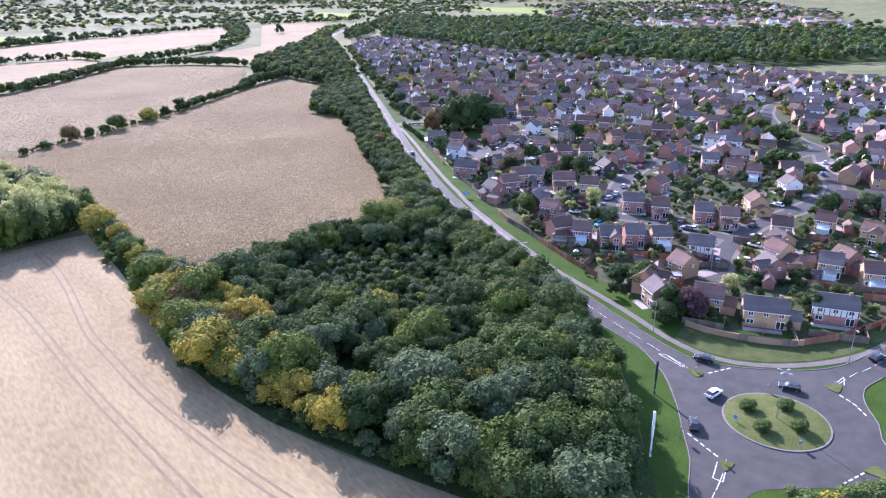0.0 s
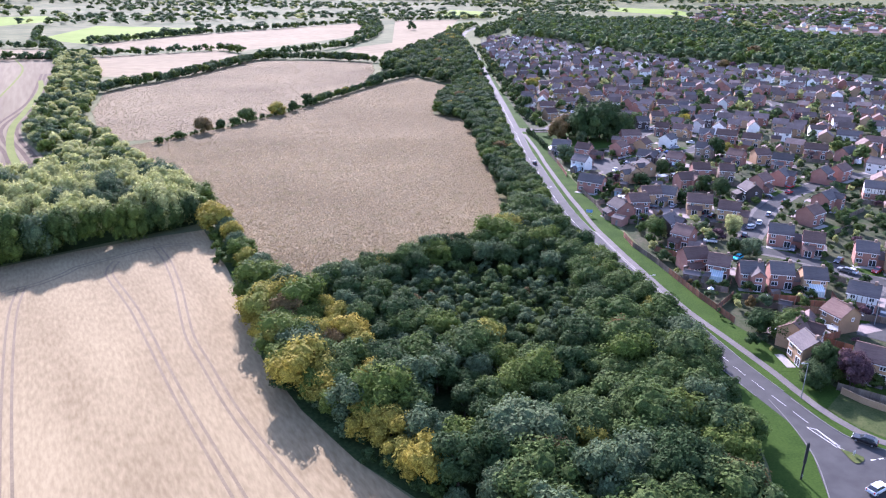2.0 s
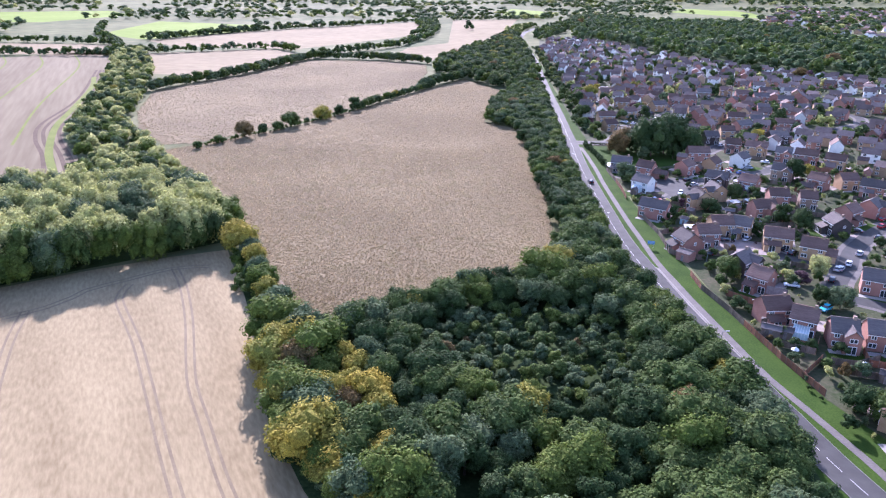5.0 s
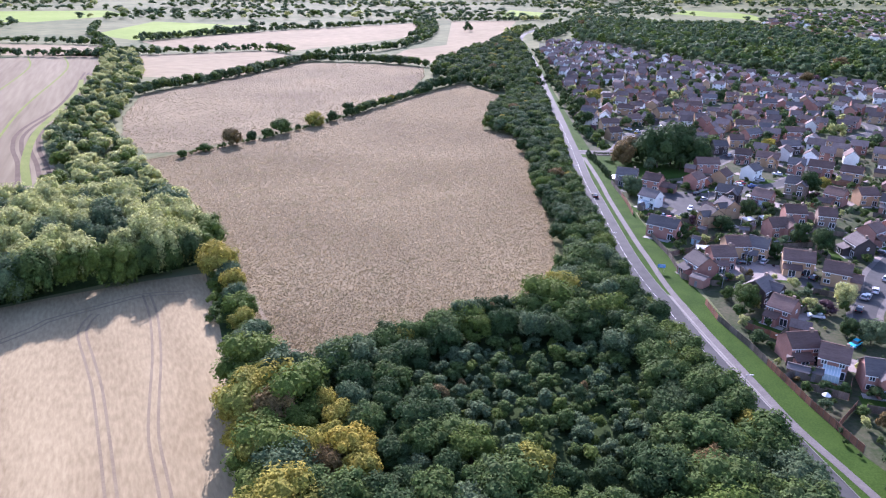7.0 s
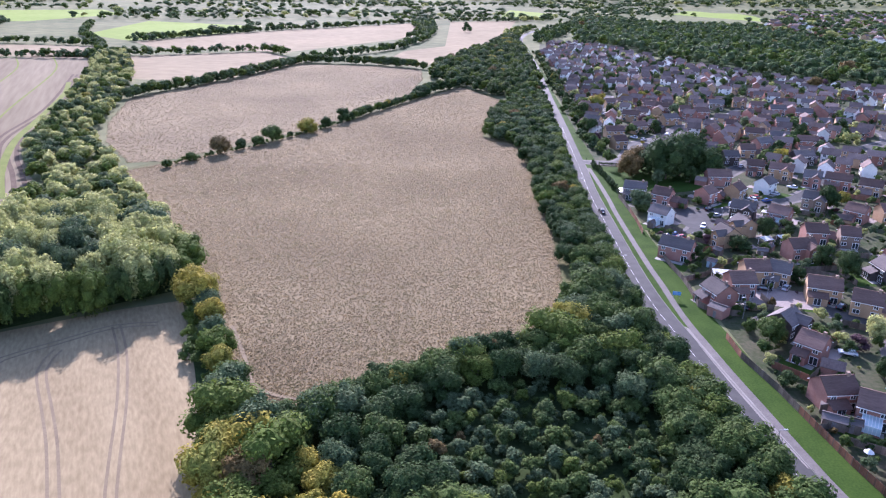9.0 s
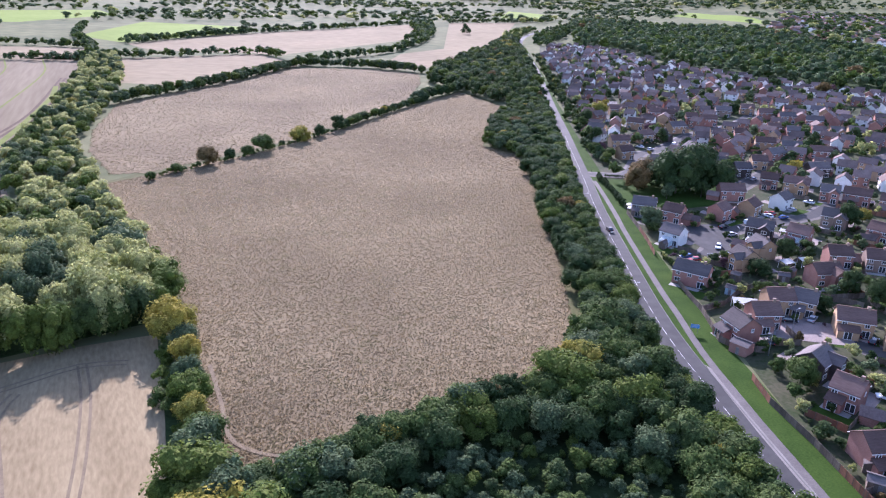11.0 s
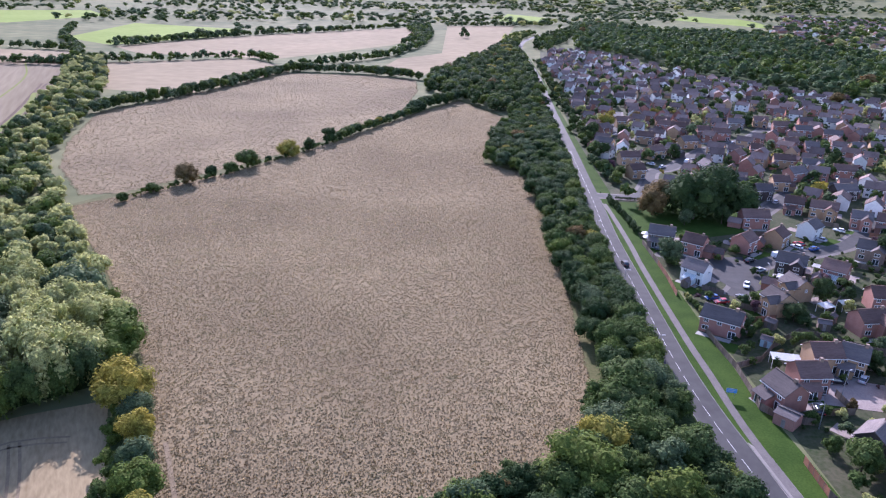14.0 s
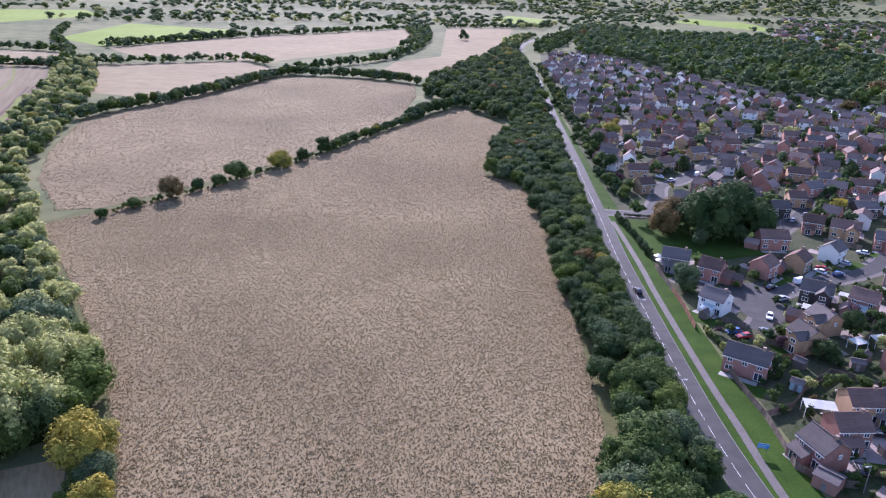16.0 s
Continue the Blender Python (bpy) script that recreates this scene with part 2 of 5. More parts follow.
def relief(poly, cell, rough, rng_seed, low=-1e9, high=1e9):
    """A field's surface as a grid of uneven heights, trimmed to the polygon."""
    p = np.array(poly, float)
    (x0, y0), (x1, y1) = p.min(0), p.max(0)
    nx, ny = int((x1 - x0) / cell) + 2, int((y1 - y0) / cell) + 2
    rng = np.random.default_rng(rng_seed)
    gx, gy = np.meshgrid(x0 + cell * np.arange(nx), y0 + cell * np.arange(ny))
    gx = gx + rng.uniform(-0.3, 0.3, gx.shape) * cell
    gy = gy + rng.uniform(-0.3, 0.3, gy.shape) * cell
    h = rng.random(gx.shape) ** 2.2
    z = 0.06 + rough * h
    keep = inside(poly, gx.ravel(), gy.ravel()).reshape(gx.shape) & (gy >= low) & (gy <= high)
    quad = keep[:-1, :-1] & keep[1:, :-1] & keep[:-1, 1:] & keep[1:, 1:]
    idx = np.arange(nx * ny).reshape(ny, nx)
    f = np.stack([idx[:-1, :-1], idx[:-1, 1:], idx[1:, 1:], idx[1:, :-1]], -1)[quad]
    used, inv = np.unique(f, return_inverse=True)
    v = np.stack([gx.ravel(), gy.ravel(), z.ravel()], 1)[used]
    me = bpy.data.meshes.new("crop")
    me.from_pydata(v.tolist(), [], inv.reshape(-1, 4).tolist())
    return me


for low, high, cell, rough, seed in ((130, 332, 0.55, 0.07, 4), (330, 600, 0.9, 0.13, 5)):
    me = relief(BIG_FIELD, cell, rough, seed, low, high)
    me.materials.append(M_CROP)
    tagged(new("crop_field", me), "wide field of dry brown uncut crop", "field", kind="stuff")
def tufts(name, poly, count, size, low, high, seed, material, label, fade=1.0):
    """Dry tufts of crop: three leaning blades each, strewn over the field."""
    rng = np.random.default_rng(seed)
    p = np.array(poly, float)
    (x0, y0), (x1, y1) = p.min(0), p.max(0)
    x, y = rng.uniform(x0, x1, count), max(y0, low) + (min(y1, high) - max(y0, low)) * rng.random(count) ** fade
    ok = inside(poly, x, y)
    x, y = x[ok], y[ok]
    v = []
    for k in range(3):
        a = rng.uniform(0, 6.283, len(x))
        w, h = size * rng.uniform(0.5, 1.1, len(x)), size * rng.uniform(0.5, 1.0, len(x))
        c, s = np.cos(a), np.sin(a)
        z0 = np.full(len(x), 0.08)
        v.append(np.stack([np.stack([x - c * w, y - s * w, z0], 1), np.stack([x + c * w, y + s * w, z0], 1), np.stack([x - s * w * 0.7, y + c * w * 0.7, z0 + h], 1)], 1))
    v = np.concatenate(v).reshape(-1, 3)
    me = bpy.data.meshes.new(name)
    n = len(v) // 3
    me.vertices.add(len(v)); me.vertices.foreach_set("co", v.ravel())
    me.loops.add(len(v)); me.loops.foreach_set("vertex_index", np.arange(len(v), dtype=np.int32))
    me.polygons.add(n); me.polygons.foreach_set("loop_start", np.arange(n, dtype=np.int32) * 3)
    me.materials.append(material)
    me.update(calc_edges=True)
    tagged(new(name, me), label, "crop", kind="stuff")


M_TUFT = leaf_mat("dry_crop_tufts", [(0.20, 0.168, 0.10), (0.30, 0.25, 0.16), (0.25, 0.22, 0.12)], 0.5)
M_STRAW = leaf_mat("pale_straw_tufts", [(0.42, 0.345, 0.20), (0.34, 0.27, 0.15), (0.30, 0.27, 0.13)], 0.5)
M_STALK = leaf_mat("brown_stalk_tufts", [(0.145, 0.108, 0.065), (0.19, 0.142, 0.082), (0.145, 0.13, 0.062)], 0.5)
tufts("straw_tufts", BIG_FIELD, 120000, 0.22, 132, 560, 23, M_STRAW, "pale straw tufts among the uncut crop", 1.7)
tufts("stalk_tufts", BIG_FIELD, 70000, 0.22, 132, 590, 24, M_STALK, "dark brown stalks among the uncut crop", 1.7)
tufts("crop_tufts", BIG_FIELD, 60000, 0.24, 132, 335, 21, M_TUFT, "dry brown tufts of the uncut crop")
tufts("crop_tufts", BIG_FIELD, 26000, 0.36, 335, 600, 22, M_TUFT, "dry brown tufts of the uncut crop")
FIELD_TWO = [(-140, 334), (-168, 374), (-189, 424), (-212, 509), (-184, 577), (-137, 722), (-60, 720), (-18, 696), (-15, 630), (-24, 520), (-59, 444), (-89, 388), (-125, 338)]
tufts("crop_tufts", FIELD_TWO, 34000, 0.42, 330, 725, 25, M_TUFT, "dry brown tufts of the uncut crop")
area("field_margin", [(-140, 318), (-60, 185), (-38, 134), (-20, 132), (10, 155), (40, 180), (44, 250), (46, 386), (50, 522), (16, 598)], 0.03, mat("field_edge_grass", (0.055, 0.068, 0.022), (0.135, 0.122, 0.058), 0.1, 1.2, 0.95, spec=0.05), "rough dry grass along the field's edge", "ground")
me = relief(FIELD_TWO, 1.3, 0.22, 9)
me.materials.append(M_CROP)
tagged(new("second_crop_field", me), "second field of dry brown crop", "field", kind="stuff")
LOWER = [(13, 42), (1.5, 53), (-11, 67), (-22, 83), (-33, 104), (-38, 122), (-43, 138), (-53, 161), (-66, 192), (-80, 186), (-101, 174), (-160, 133), (-260, 100), (-260, -80), (60, -80), (40, 18)]
area("stubble_field", LOWER, 0.06, M_STUBBLE, "sunlit pale harvested stubble field", "field")
area("striped_field", [(-150, 262), (-156, 289), (-193, 343), (-212, 380), (-234, 473), (-293, 626), (-362, 800), (-432, 715), (-640, 640), (-600, 120), (-240, 236)], 0.06, M_STRIPED, "harvested field striped with greenish lines", "field")
area("far_field", [(-252, 603), (-322, 764), (-200, 833), (-160, 784), (-137, 735), (-184, 585)], 0.06, M_PALE, "pale harvested field behind a hedge", "field")
area("far_field", [(-377, 920), (-324, 853), (-170, 835), (-62, 1028), (-30, 1178), (-56, 1394), (-291, 1095)], 0.06, M_PALE, "pale harvested field in the distance", "field")
area("far_field", [(-45, 866), (4, 941), (15, 1459), (148, 1524), (75, 997), (0, 802), (-15, 720), (-60, 735)], 0.06, M_PALE, "pale field with one lone tree", "field")
area("far_field", [(-345, 745), (-390, 860), (-700, 860), (-700, 740)], 0.06, M_PALE, "pale harvested field in the distance", "field")
area("meadow", [(-484, 1017), (-391, 937), (-290, 1130), (-330, 1250), (-514, 1318)], 0.06, M_MEADOW, "bright green meadow in the distance", "field")
area("meadow", [(-691, 1253), (-644, 1505), (-757, 1680), (-1100, 1480), (-900, 1200)], 0.06, M_MEADOW, "bright green meadow in the distance", "field")
area("meadow", [(594, 1962), (731, 1659), (807, 1956), (846, 2484)], 0.06, M_MEADOW, "bright green sports field by a far town", "field")
area("meadow", [(130, 1700), (210, 1560), (260, 1900), (180, 2050)], 0.06, M_MEADOW, "bright green far meadow", "field")
area("estate_ground", [(74, 60), (130, 52), (420, 90), (480, 420), (330, 700), (190, 900), (130, 1000), (104, 800), (88, 560), (78, 430), (74, 300)], 0.04, M_ESTATE, "gardens and planting between the houses", "ground")

WOOD = [(-32, 126), (-30, 134), (-22, 136), (-12, 147), (2, 155), (13, 163), (24, 169.5), (32, 177), (38, 192), (50, 203), (50.5, 190), (52, 170), (54, 148), (57, 125), (59.5, 107), (62, 92), (60, 76), (56, 60), (48.5, 45), (43.5, 34), (38, 26), (30, 29), (16, 43), (5, 55), (-7, 67), (-18, 83), (-29, 104), (-32, 118)]
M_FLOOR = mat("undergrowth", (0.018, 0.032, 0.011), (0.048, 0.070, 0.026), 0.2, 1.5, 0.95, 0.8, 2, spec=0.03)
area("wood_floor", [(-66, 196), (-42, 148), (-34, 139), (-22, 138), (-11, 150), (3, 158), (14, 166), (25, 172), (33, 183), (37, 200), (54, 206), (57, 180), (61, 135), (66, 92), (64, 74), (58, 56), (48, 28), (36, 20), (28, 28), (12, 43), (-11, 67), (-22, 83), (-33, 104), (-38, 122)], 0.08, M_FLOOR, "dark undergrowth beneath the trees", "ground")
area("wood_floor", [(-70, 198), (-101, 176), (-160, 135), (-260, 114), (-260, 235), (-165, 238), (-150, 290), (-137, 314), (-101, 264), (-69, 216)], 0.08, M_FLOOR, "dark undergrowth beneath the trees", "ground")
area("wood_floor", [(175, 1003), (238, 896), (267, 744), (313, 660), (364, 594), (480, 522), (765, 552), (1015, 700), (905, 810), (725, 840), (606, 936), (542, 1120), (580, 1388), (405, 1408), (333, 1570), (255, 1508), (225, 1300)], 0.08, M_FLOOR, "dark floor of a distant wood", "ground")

# ---- the main road, the path and the roundabout ----
ROAD = [(76.5, 60), (73.9, 72), (71.8, 82), (69.8, 92), (68, 105), (65.5, 125), (63, 148), (61, 170), (59.4, 190), (59, 210), (59.8, 238), (60.7, 262), (62.3, 300), (65.8, 345), (68.5, 385), (72, 435), (79, 546), (86.5, 650), (94, 760), (99, 870), (105, 1007), (118, 1110), (136, 1190), (170, 1300)]
FOOTWAY = [(160, 74), (124, 60.5), (113, 57.7), (103, 57.5), (94, 59.2), (86.7, 62.7), (81.6, 68.6), (78.6, 77.5), (77, 89), (75.3, 98), (73, 109), (70.6, 120), (69.3, 132), (68, 146), (66.2, 166), (65, 187), (65.3, 208), (65.3, 220), (65.8, 239), (66.5, 260), (67.2, 277), (68.2, 292), (69.2, 320), (69.6, 340)]
CENTRE = (80.6, 42.0)
area("verge", [(40, 18), (48, 30), (54, 44), (60, 60), (64, 76), (65, 92), (60, 125), (56, 170), (53, 205), (54, 240), (57, 290), (60, 345), (66, 440), (72, 545), (88, 760), (100, 1000), (110, 1000), (104, 870), (93, 650), (85, 546), (79, 435), (75, 340), (73.5, 290), (72, 200), (75, 145), (79, 112), (84, 97), (87, 81), (97, 68.5), (106, 64.7), (115, 64.5), (140, 70), (200, 90), (240, 60), (200, -20), (60, -40)], 0.05, M_LAWN, "mown green grass verge beside the road", "grass")
ribbon("road", ROAD, 6.6, 0.075, M_ASPHALT, "grey asphalt main road beside the estate", "road", step=5)


def disc(name, x, y, r, z, material, label, category, segs=64, dome=0.0):
    bm = bmesh.new()
    rings = 5 if dome else 1
    rows = [[bm.verts.new((x + r * k / rings * math.cos(2 * math.pi * j / segs), y + r * k / rings * math.sin(2 * math.pi * j / segs), z + dome * (1 - (k / rings) ** 2))) for j in range(segs)] for k in range(1, rings + 1)]
    bm.faces.new(rows[0])
    for a, b in zip(rows, rows[1:]):
        for j in range(segs):
            bm.faces.new((a[j], b[j], b[(j + 1) % segs], a[(j + 1) % segs]))
    return tagged(new(name, mesh_of(bm, name, material)), label, category, kind="structure")


area("roundabout_road", [(70.4, 80), (70.3, 70), (69.2, 62), (65.8, 52), (61.7, 43), (58.5, 36), (53.1, 28), (59, 25.5), (66, 26.2), (75, 24.2), (84.4, 20.8), (95, 24), (94, 30), (98, 36), (101, 42.2), (105, 46.6), (112, 49.2), (113, 56.8), (105, 55.4), (98.5, 56), (92, 58.2), (85.5, 61.2), (79.6, 65.8), (77.3, 71), (75.0, 80)], 0.079, M_ASPHALT, "grey asphalt surface of the roundabout", "road")
ribbon("road", [(97, 49), (105, 51.5), (114, 53.5), (135, 60), (170, 74), (230, 90)], 7.4, 0.083, M_ASPHALT, "grey asphalt road leaving the roundabout", "road")
ribbon("road", [(68, 34), (60, 29), (52, 20), (44, 4), (38, -30)], 8.5, 0.087, M_ASPHALT, "grey asphalt road leaving the roundabout", "road")
ribbon("road", [(85, 30), (89, 20), (94, 4), (98, -40)], 8.5, 0.091, M_ASPHALT, "grey asphalt road leaving the roundabout", "road")
area("bank", [(80.3, 76), (86, 81), (91.6, 73.6), (97, 68.7), (106, 65), (131, 68.2), (140, 70), (140, 67.5), (124, 62), (113, 59.2), (103, 58.9), (94, 60.7), (87.3, 64.2), (82.6, 69.6)], 0.085, M_BANK, "bank of rough dry grass below the garden wall", "grass")
disc("roundabout_island", *CENTRE, 9.2, 0.22, M_ROUGH, "round grassed island of the roundabout", "grass", dome=0.5)
bm = bmesh.new()
for k in range(64):
    a, b = 2 * math.pi * k / 64, 2 * math.pi * (k + 1) / 64
    q = [[(CENTRE[0] + r * math.cos(t), CENTRE[1] + r * math.sin(t), z) for t in (a, b)] for r, z in ((9.5, 0.05), (9.45, 0.24), (9.15, 0.24))]
    for u, w in zip(q, q[1:]):
        bm.faces.new([bm.verts.new(p) for p in (u[0], u[1], w[1], w[0])])
tagged(new("kerb", mesh_of(bm, "kerb", M_KERB)), "pale concrete kerb round the island", "kerb", kind="structure")
ribbon("field_path", [(-49, 178), (-42, 163), (-37, 151.5), (-30, 147), (-22, 146)], 0.9, 0.2, M_SOIL, "trodden pale path round the corner of the field", "path", step=2)
area("layby", [(63.6, 182), (66.4, 177), (67.6, 160), (68.8, 142), (70.2, 126), (68.2, 127), (66.4, 141), (65.0, 156), (64.0, 172)], 0.1, M_LAYBY, "pale concrete strip between road and footway", "road")
ribbon("footway", FOOTWAY, 1.8, 0.11, M_PATH, "narrow asphalt footway through the grass verge", "path", step=4)
ribbon("kerb", ROAD[2:14], 0.16, 0.17, M_KERB, "pale concrete kerb along the road", "kerb", thick=0.12, off=3.35)
ribbon("kerb", ROAD[2:14], 0.16, 0.17, M_KERB, "pale concrete kerb along the road", "kerb", thick=0.12, off=-3.35)
ribbon("kerb", [(75.1, 80), (77.3, 71), (79.6, 65.8), (85.5, 61.2), (92, 58.2), (98.5, 56.0), (105, 55.4), (113, 56.8), (134, 63.5)], 0.16, 0.18, M_KERB, "pale concrete kerb round the junction", "kerb", thick=0.12, step=2)
ribbon("kerb", [(70.5, 80), (70.4, 71), (69.3, 62), (65.9, 52), (61.8, 43), (58.6, 36), (53.2, 28), (47, 16)], 0.16, 0.18, M_KERB, "pale concrete kerb round the junction", "kerb", thick=0.12, step=2)
ribbon("kerb", [(112, 49.2), (105, 46.6), (101, 42.2), (98, 36), (94, 30), (95, 20)], 0.16, 0.18, M_KERB, "pale concrete kerb round the junction", "kerb", thick=0.12, step=2)
area("traffic_island", [(75.1, 63.8), (77.8, 61.0), (75.4, 59.6)], 0.2, M_ROUGH, "small grassed splitter island", "grass", 0.5)
area("traffic_island", [(63.4, 34.6), (65.4, 33.3), (62.6, 31.8)], 0.2, M_ROUGH, "small grassed splitter island", "grass", 0.5)
area("traffic_island", [(98.0, 50.0), (101.8, 49.4), (98.8, 46.8)], 0.2, M_ROUGH, "small grassed splitter island", "grass", 0.5)
area("traffic_island", [(84.6, 25.8), (88.0, 26.2), (87.0, 22.8)], 0.2, M_ROUGH, "small grassed splitter island", "grass", 0.5)


def dashes(name, pts, mark, gap, width, z, label):
    """Painted dashes along a line; each one a piece of its own under the marking."""
    line = [np.array(p) for p in curve_through(pts, 0.5)]
    root = tagged(new(name), label, "road marking", kind="structure")
    shared = mesh_of(boxed(-width / 2, width / 2, 0, mark, 0, 0.006), "dash", M_PAINT)
    acc, nxt = 0.0, 0.0
    for a, b in zip(line, line[1:]):
        d = float(np.linalg.norm(b - a))
        while nxt <= acc + d:
            q = a + (b - a) * ((nxt - acc) / max(d, 1e-6))
            ob = part("dash", shared, None, root)
            w = b - a
            ob.matrix_basis = pose(q[0], q[1], z, 0, 0, math.degrees(math.atan2(-w[0], w[1])))
            nxt += mark + gap
        acc += d


dashes("centre_line", ROAD[0:16], 4.0, 2.0, 0.10, 0.083, "white dashed centre line on the road")
dashes("give_way_line", [(78.6, 60.3), (84.7, 61.0)], 1.0, 0.6, 0.3, 0.1, "white give-way dashes at the roundabout")
dashes("give_way_line", [(62.6, 42.9), (63.2, 39), (63.8, 35.3)], 1.0, 0.6, 0.3, 0.1, "white give-way dashes at the roundabout")
dashes("give_way_line", [(98.6, 46.2), (98.8, 43), (98.2, 39.8)], 1.0, 0.6, 0.3, 0.1, "white give-way dashes at the roundabout")
dashes("give_way_line", [(79, 24.0), (84.6, 25.4)], 1.0, 0.6, 0.3, 0.1, "white give-way dashes at the roundabout")
dashes("lane_line", [(101.5, 49.6), (106, 51.4), (113, 53.3), (134, 60)], 3.0, 1.5, 0.14, 0.095, "white dashed line of the side road")
dashes("lane_line", [(62.0, 31.5), (54.5, 24.5), (50, 18)], 5.0, 0.6, 0.15, 0.1, "white line of the side road")
dashes("lane_line", [(74.4, 69), (75.3, 64)], 4.0, 0.5, 0.15, 0.1, "white line beside the splitter island")

for pts in ([(72.9, 70.5), (74.9, 64.1)], [(74.3, 69.6), (75.6, 64.4)], [(72.9, 70.5), (74.3, 69.6)], [(59.6, 30.9), (62.9, 34.4)], [(60.6, 29.6), (62.5, 31.6)], [(59.6, 30.9), (60.6, 29.6)], [(104.6, 51.6), (101.4, 50.1)], [(104.6, 51.6), (102.2, 48.9)]):
    ribbon("chevron_line", pts, 0.16, 0.1, M_PAINT, "white painted chevron line before the splitter island", "road marking", step=1)

# ---- estate streets ----
STREETS = [
    [(108.6, 102.5), (117, 112), (126, 122), (136, 130.2), (147.3, 137.8), (162.2, 145.2), (177.5, 151.2), (205, 166), (228, 196), (252.8, 228.5)],
    [(134.2, 130.7), (129.8, 137.8), (123.6, 147), (115.8, 157), (109, 163), (111.9, 171.8), (122, 185), (131, 198.4), (151.4, 219), (172, 232.5), (189, 241.2), (199.7, 249)],
    [(199.7, 249), (206.5, 235.9), (213.7, 219), (230.7, 220.3), (252.8, 228.5), (258.7, 250), (271.8, 281), (286.5, 308), (304.4, 331), (326.5, 348), (400, 372)],
    [(89.1, 202), (98.8, 199.5), (107.7, 190), (117, 183)],
    [(76.2, 286.7), (83, 280), (91, 271), (98, 272.7), (104.6, 275.8), (115.7, 283.5), (128, 288), (145.7, 297.7), (160, 312), (172, 328)],
    [(93.5, 271), (93.7, 259.9), (88, 251.5)],
    [(66, 352.5), (74, 351), (86, 352), (96, 372), (103.8, 394.1), (115.8, 402.9), (144.6, 442.5), (165.4, 459.9), (192, 487.9), (215, 530), (205, 580), (170, 620)],
    [(128, 330), (142.6, 347), (156.4, 362.6), (169.2, 373.1), (184.2, 379.4), (215, 385), (250, 410), (300, 430), (360, 420)],
    [(192, 487.9), (230, 470), (260, 440), (250, 410)],
    [(228, 196), (262, 168), (330, 150), (390, 190)],
    [(125, 455), (110, 485), (117, 520), (126, 560)],
    [(215, 530), (260, 520), (320, 500), (370, 440)]]
for n, pts in enumerate(STREETS):
    ribbon("pavement", pts, 8.6, 0.052 + 0.002 * n, M_PATH, "grey pavement along an estate street", "pavement")
for n, pts in enumerate(STREETS):
    ribbon("estate_street", pts, 5.4, 0.082 + 0.002 * n, M_ASPHALT, "grey asphalt street of the housing estate", "road")
area("car_park", [(222, 180), (232, 208), (242, 205), (234, 178)], 0.12, M_PAVING, "pinkish block-paved parking court", "road")
area("forecourt", [(86, 196), (92, 208), (108, 203), (104, 192)], 0.11, M_PAVING, "block-paved forecourt", "road")
area("forecourt", [(86, 268), (92, 282), (106, 284), (104, 262), (92, 252)], 0.118, M_ASPHALT, "asphalt turning area in front of houses", "road")

# wheel tracks pressed into the stubble
for pts in ([(-77, 177), (-70, 164), (-62, 145), (-55.5, 126.7), (-50.8, 114.3), (-44, 101), (-35.2, 84), (-25.7, 68.5), (-15.7, 53.5), (0, 32)], [(-85, 165), (-84, 156), (-75, 141), (-68.7, 130.6), (-59.8, 114), (-46, 88), (-30, 60), (-8, 22)], [(-128, 128), (-100, 150), (-95, 160.5), (-87, 168), (-77.4, 176.5), (-67.5, 178.5)], [(-104, 148), (-98, 130), (-84, 98), (-66, 60), (-48, 24)]):
    for off in (-0.9, 0.9):
        ribbon("wheel_track", pts, 0.55, 0.075, M_SOIL, "wheel track across the stubble", "track", off=off)
for k in range(6):
    ribbon("green_stripe", [(-212 - 26 * k, 330 - 20 * k), (-262 - 30 * k, 450), (-330 - 34 * k, 640), (-385 - 30 * k, 745 - 12 * k)], 1.5, 0.075, M_TRACK, "faint green stripe in the stubble", "track")
for k in range(4):      # ploughed headland curving round the belt
    ribbon("headland_furrow", [(-157 - 4.2 * k, 283 - k), (-175 - 4.2 * k, 312), (-196 - 4.2 * k, 345), (-214 - 4.0 * k, 384), (-237 - 3.6 * k, 470), (-295 - 3.4 * k, 622)], 2.0, 0.078, M_HEADLAND, "brown furrow along the headland", "track")
ribbon("green_stripe", [(-164, 277), (-188, 319), (-214, 376), (-232, 431), (-262, 520), (-287, 578)], 3.6, 0.08, M_TRACK, "green strip beside the stubble", "track")

# ---- trees ----
def crown_mesh(name, leaf, seed, height=8.0, radius=3.6, lobes=12, leaves=1300, size=0.55, low=0.2, flat=0.3):
    """A crown of overlapping leafy lobes: inner cores, and many small tilted clumps round them."""
    rng = np.random.default_rng(seed)
    bm = bmesh.new()
    mid, half = height * (low + 1) / 2, height * (1 - low) / 2
    spots = [(0, 0, mid + half * 0.35, radius * 0.55)]
    for k in range(lobes):
        a = k * 2.4 + rng.uniform(-0.4, 0.4)
        u = rng.uniform(-0.75, 0.75)
        r = radius * rng.uniform(0.26, 0.48)
        d = (radius - r * 0.8) * math.sqrt(max(0.1, 1 - u * u)) * rng.uniform(0.8, 1.1)
        spots.append((d * math.cos(a), d * math.sin(a), mid + u * (half - r * 0.6), r))
    for x, y, z, r in spots:
        bmesh.ops.create_icosphere(bm, subdivisions=1, radius=r * 0.78, matrix=Matrix.Translation((x, y, z)))
    for f in bm.faces:
        f.material_index = 1
    bm.verts.ensure_lookup_table()
    me = mesh_of(bm, name, leaf)
    base_v = [tuple(v.co) for v in me.vertices]
    base_f = [tuple(p.vertices) for p in me.polygons]
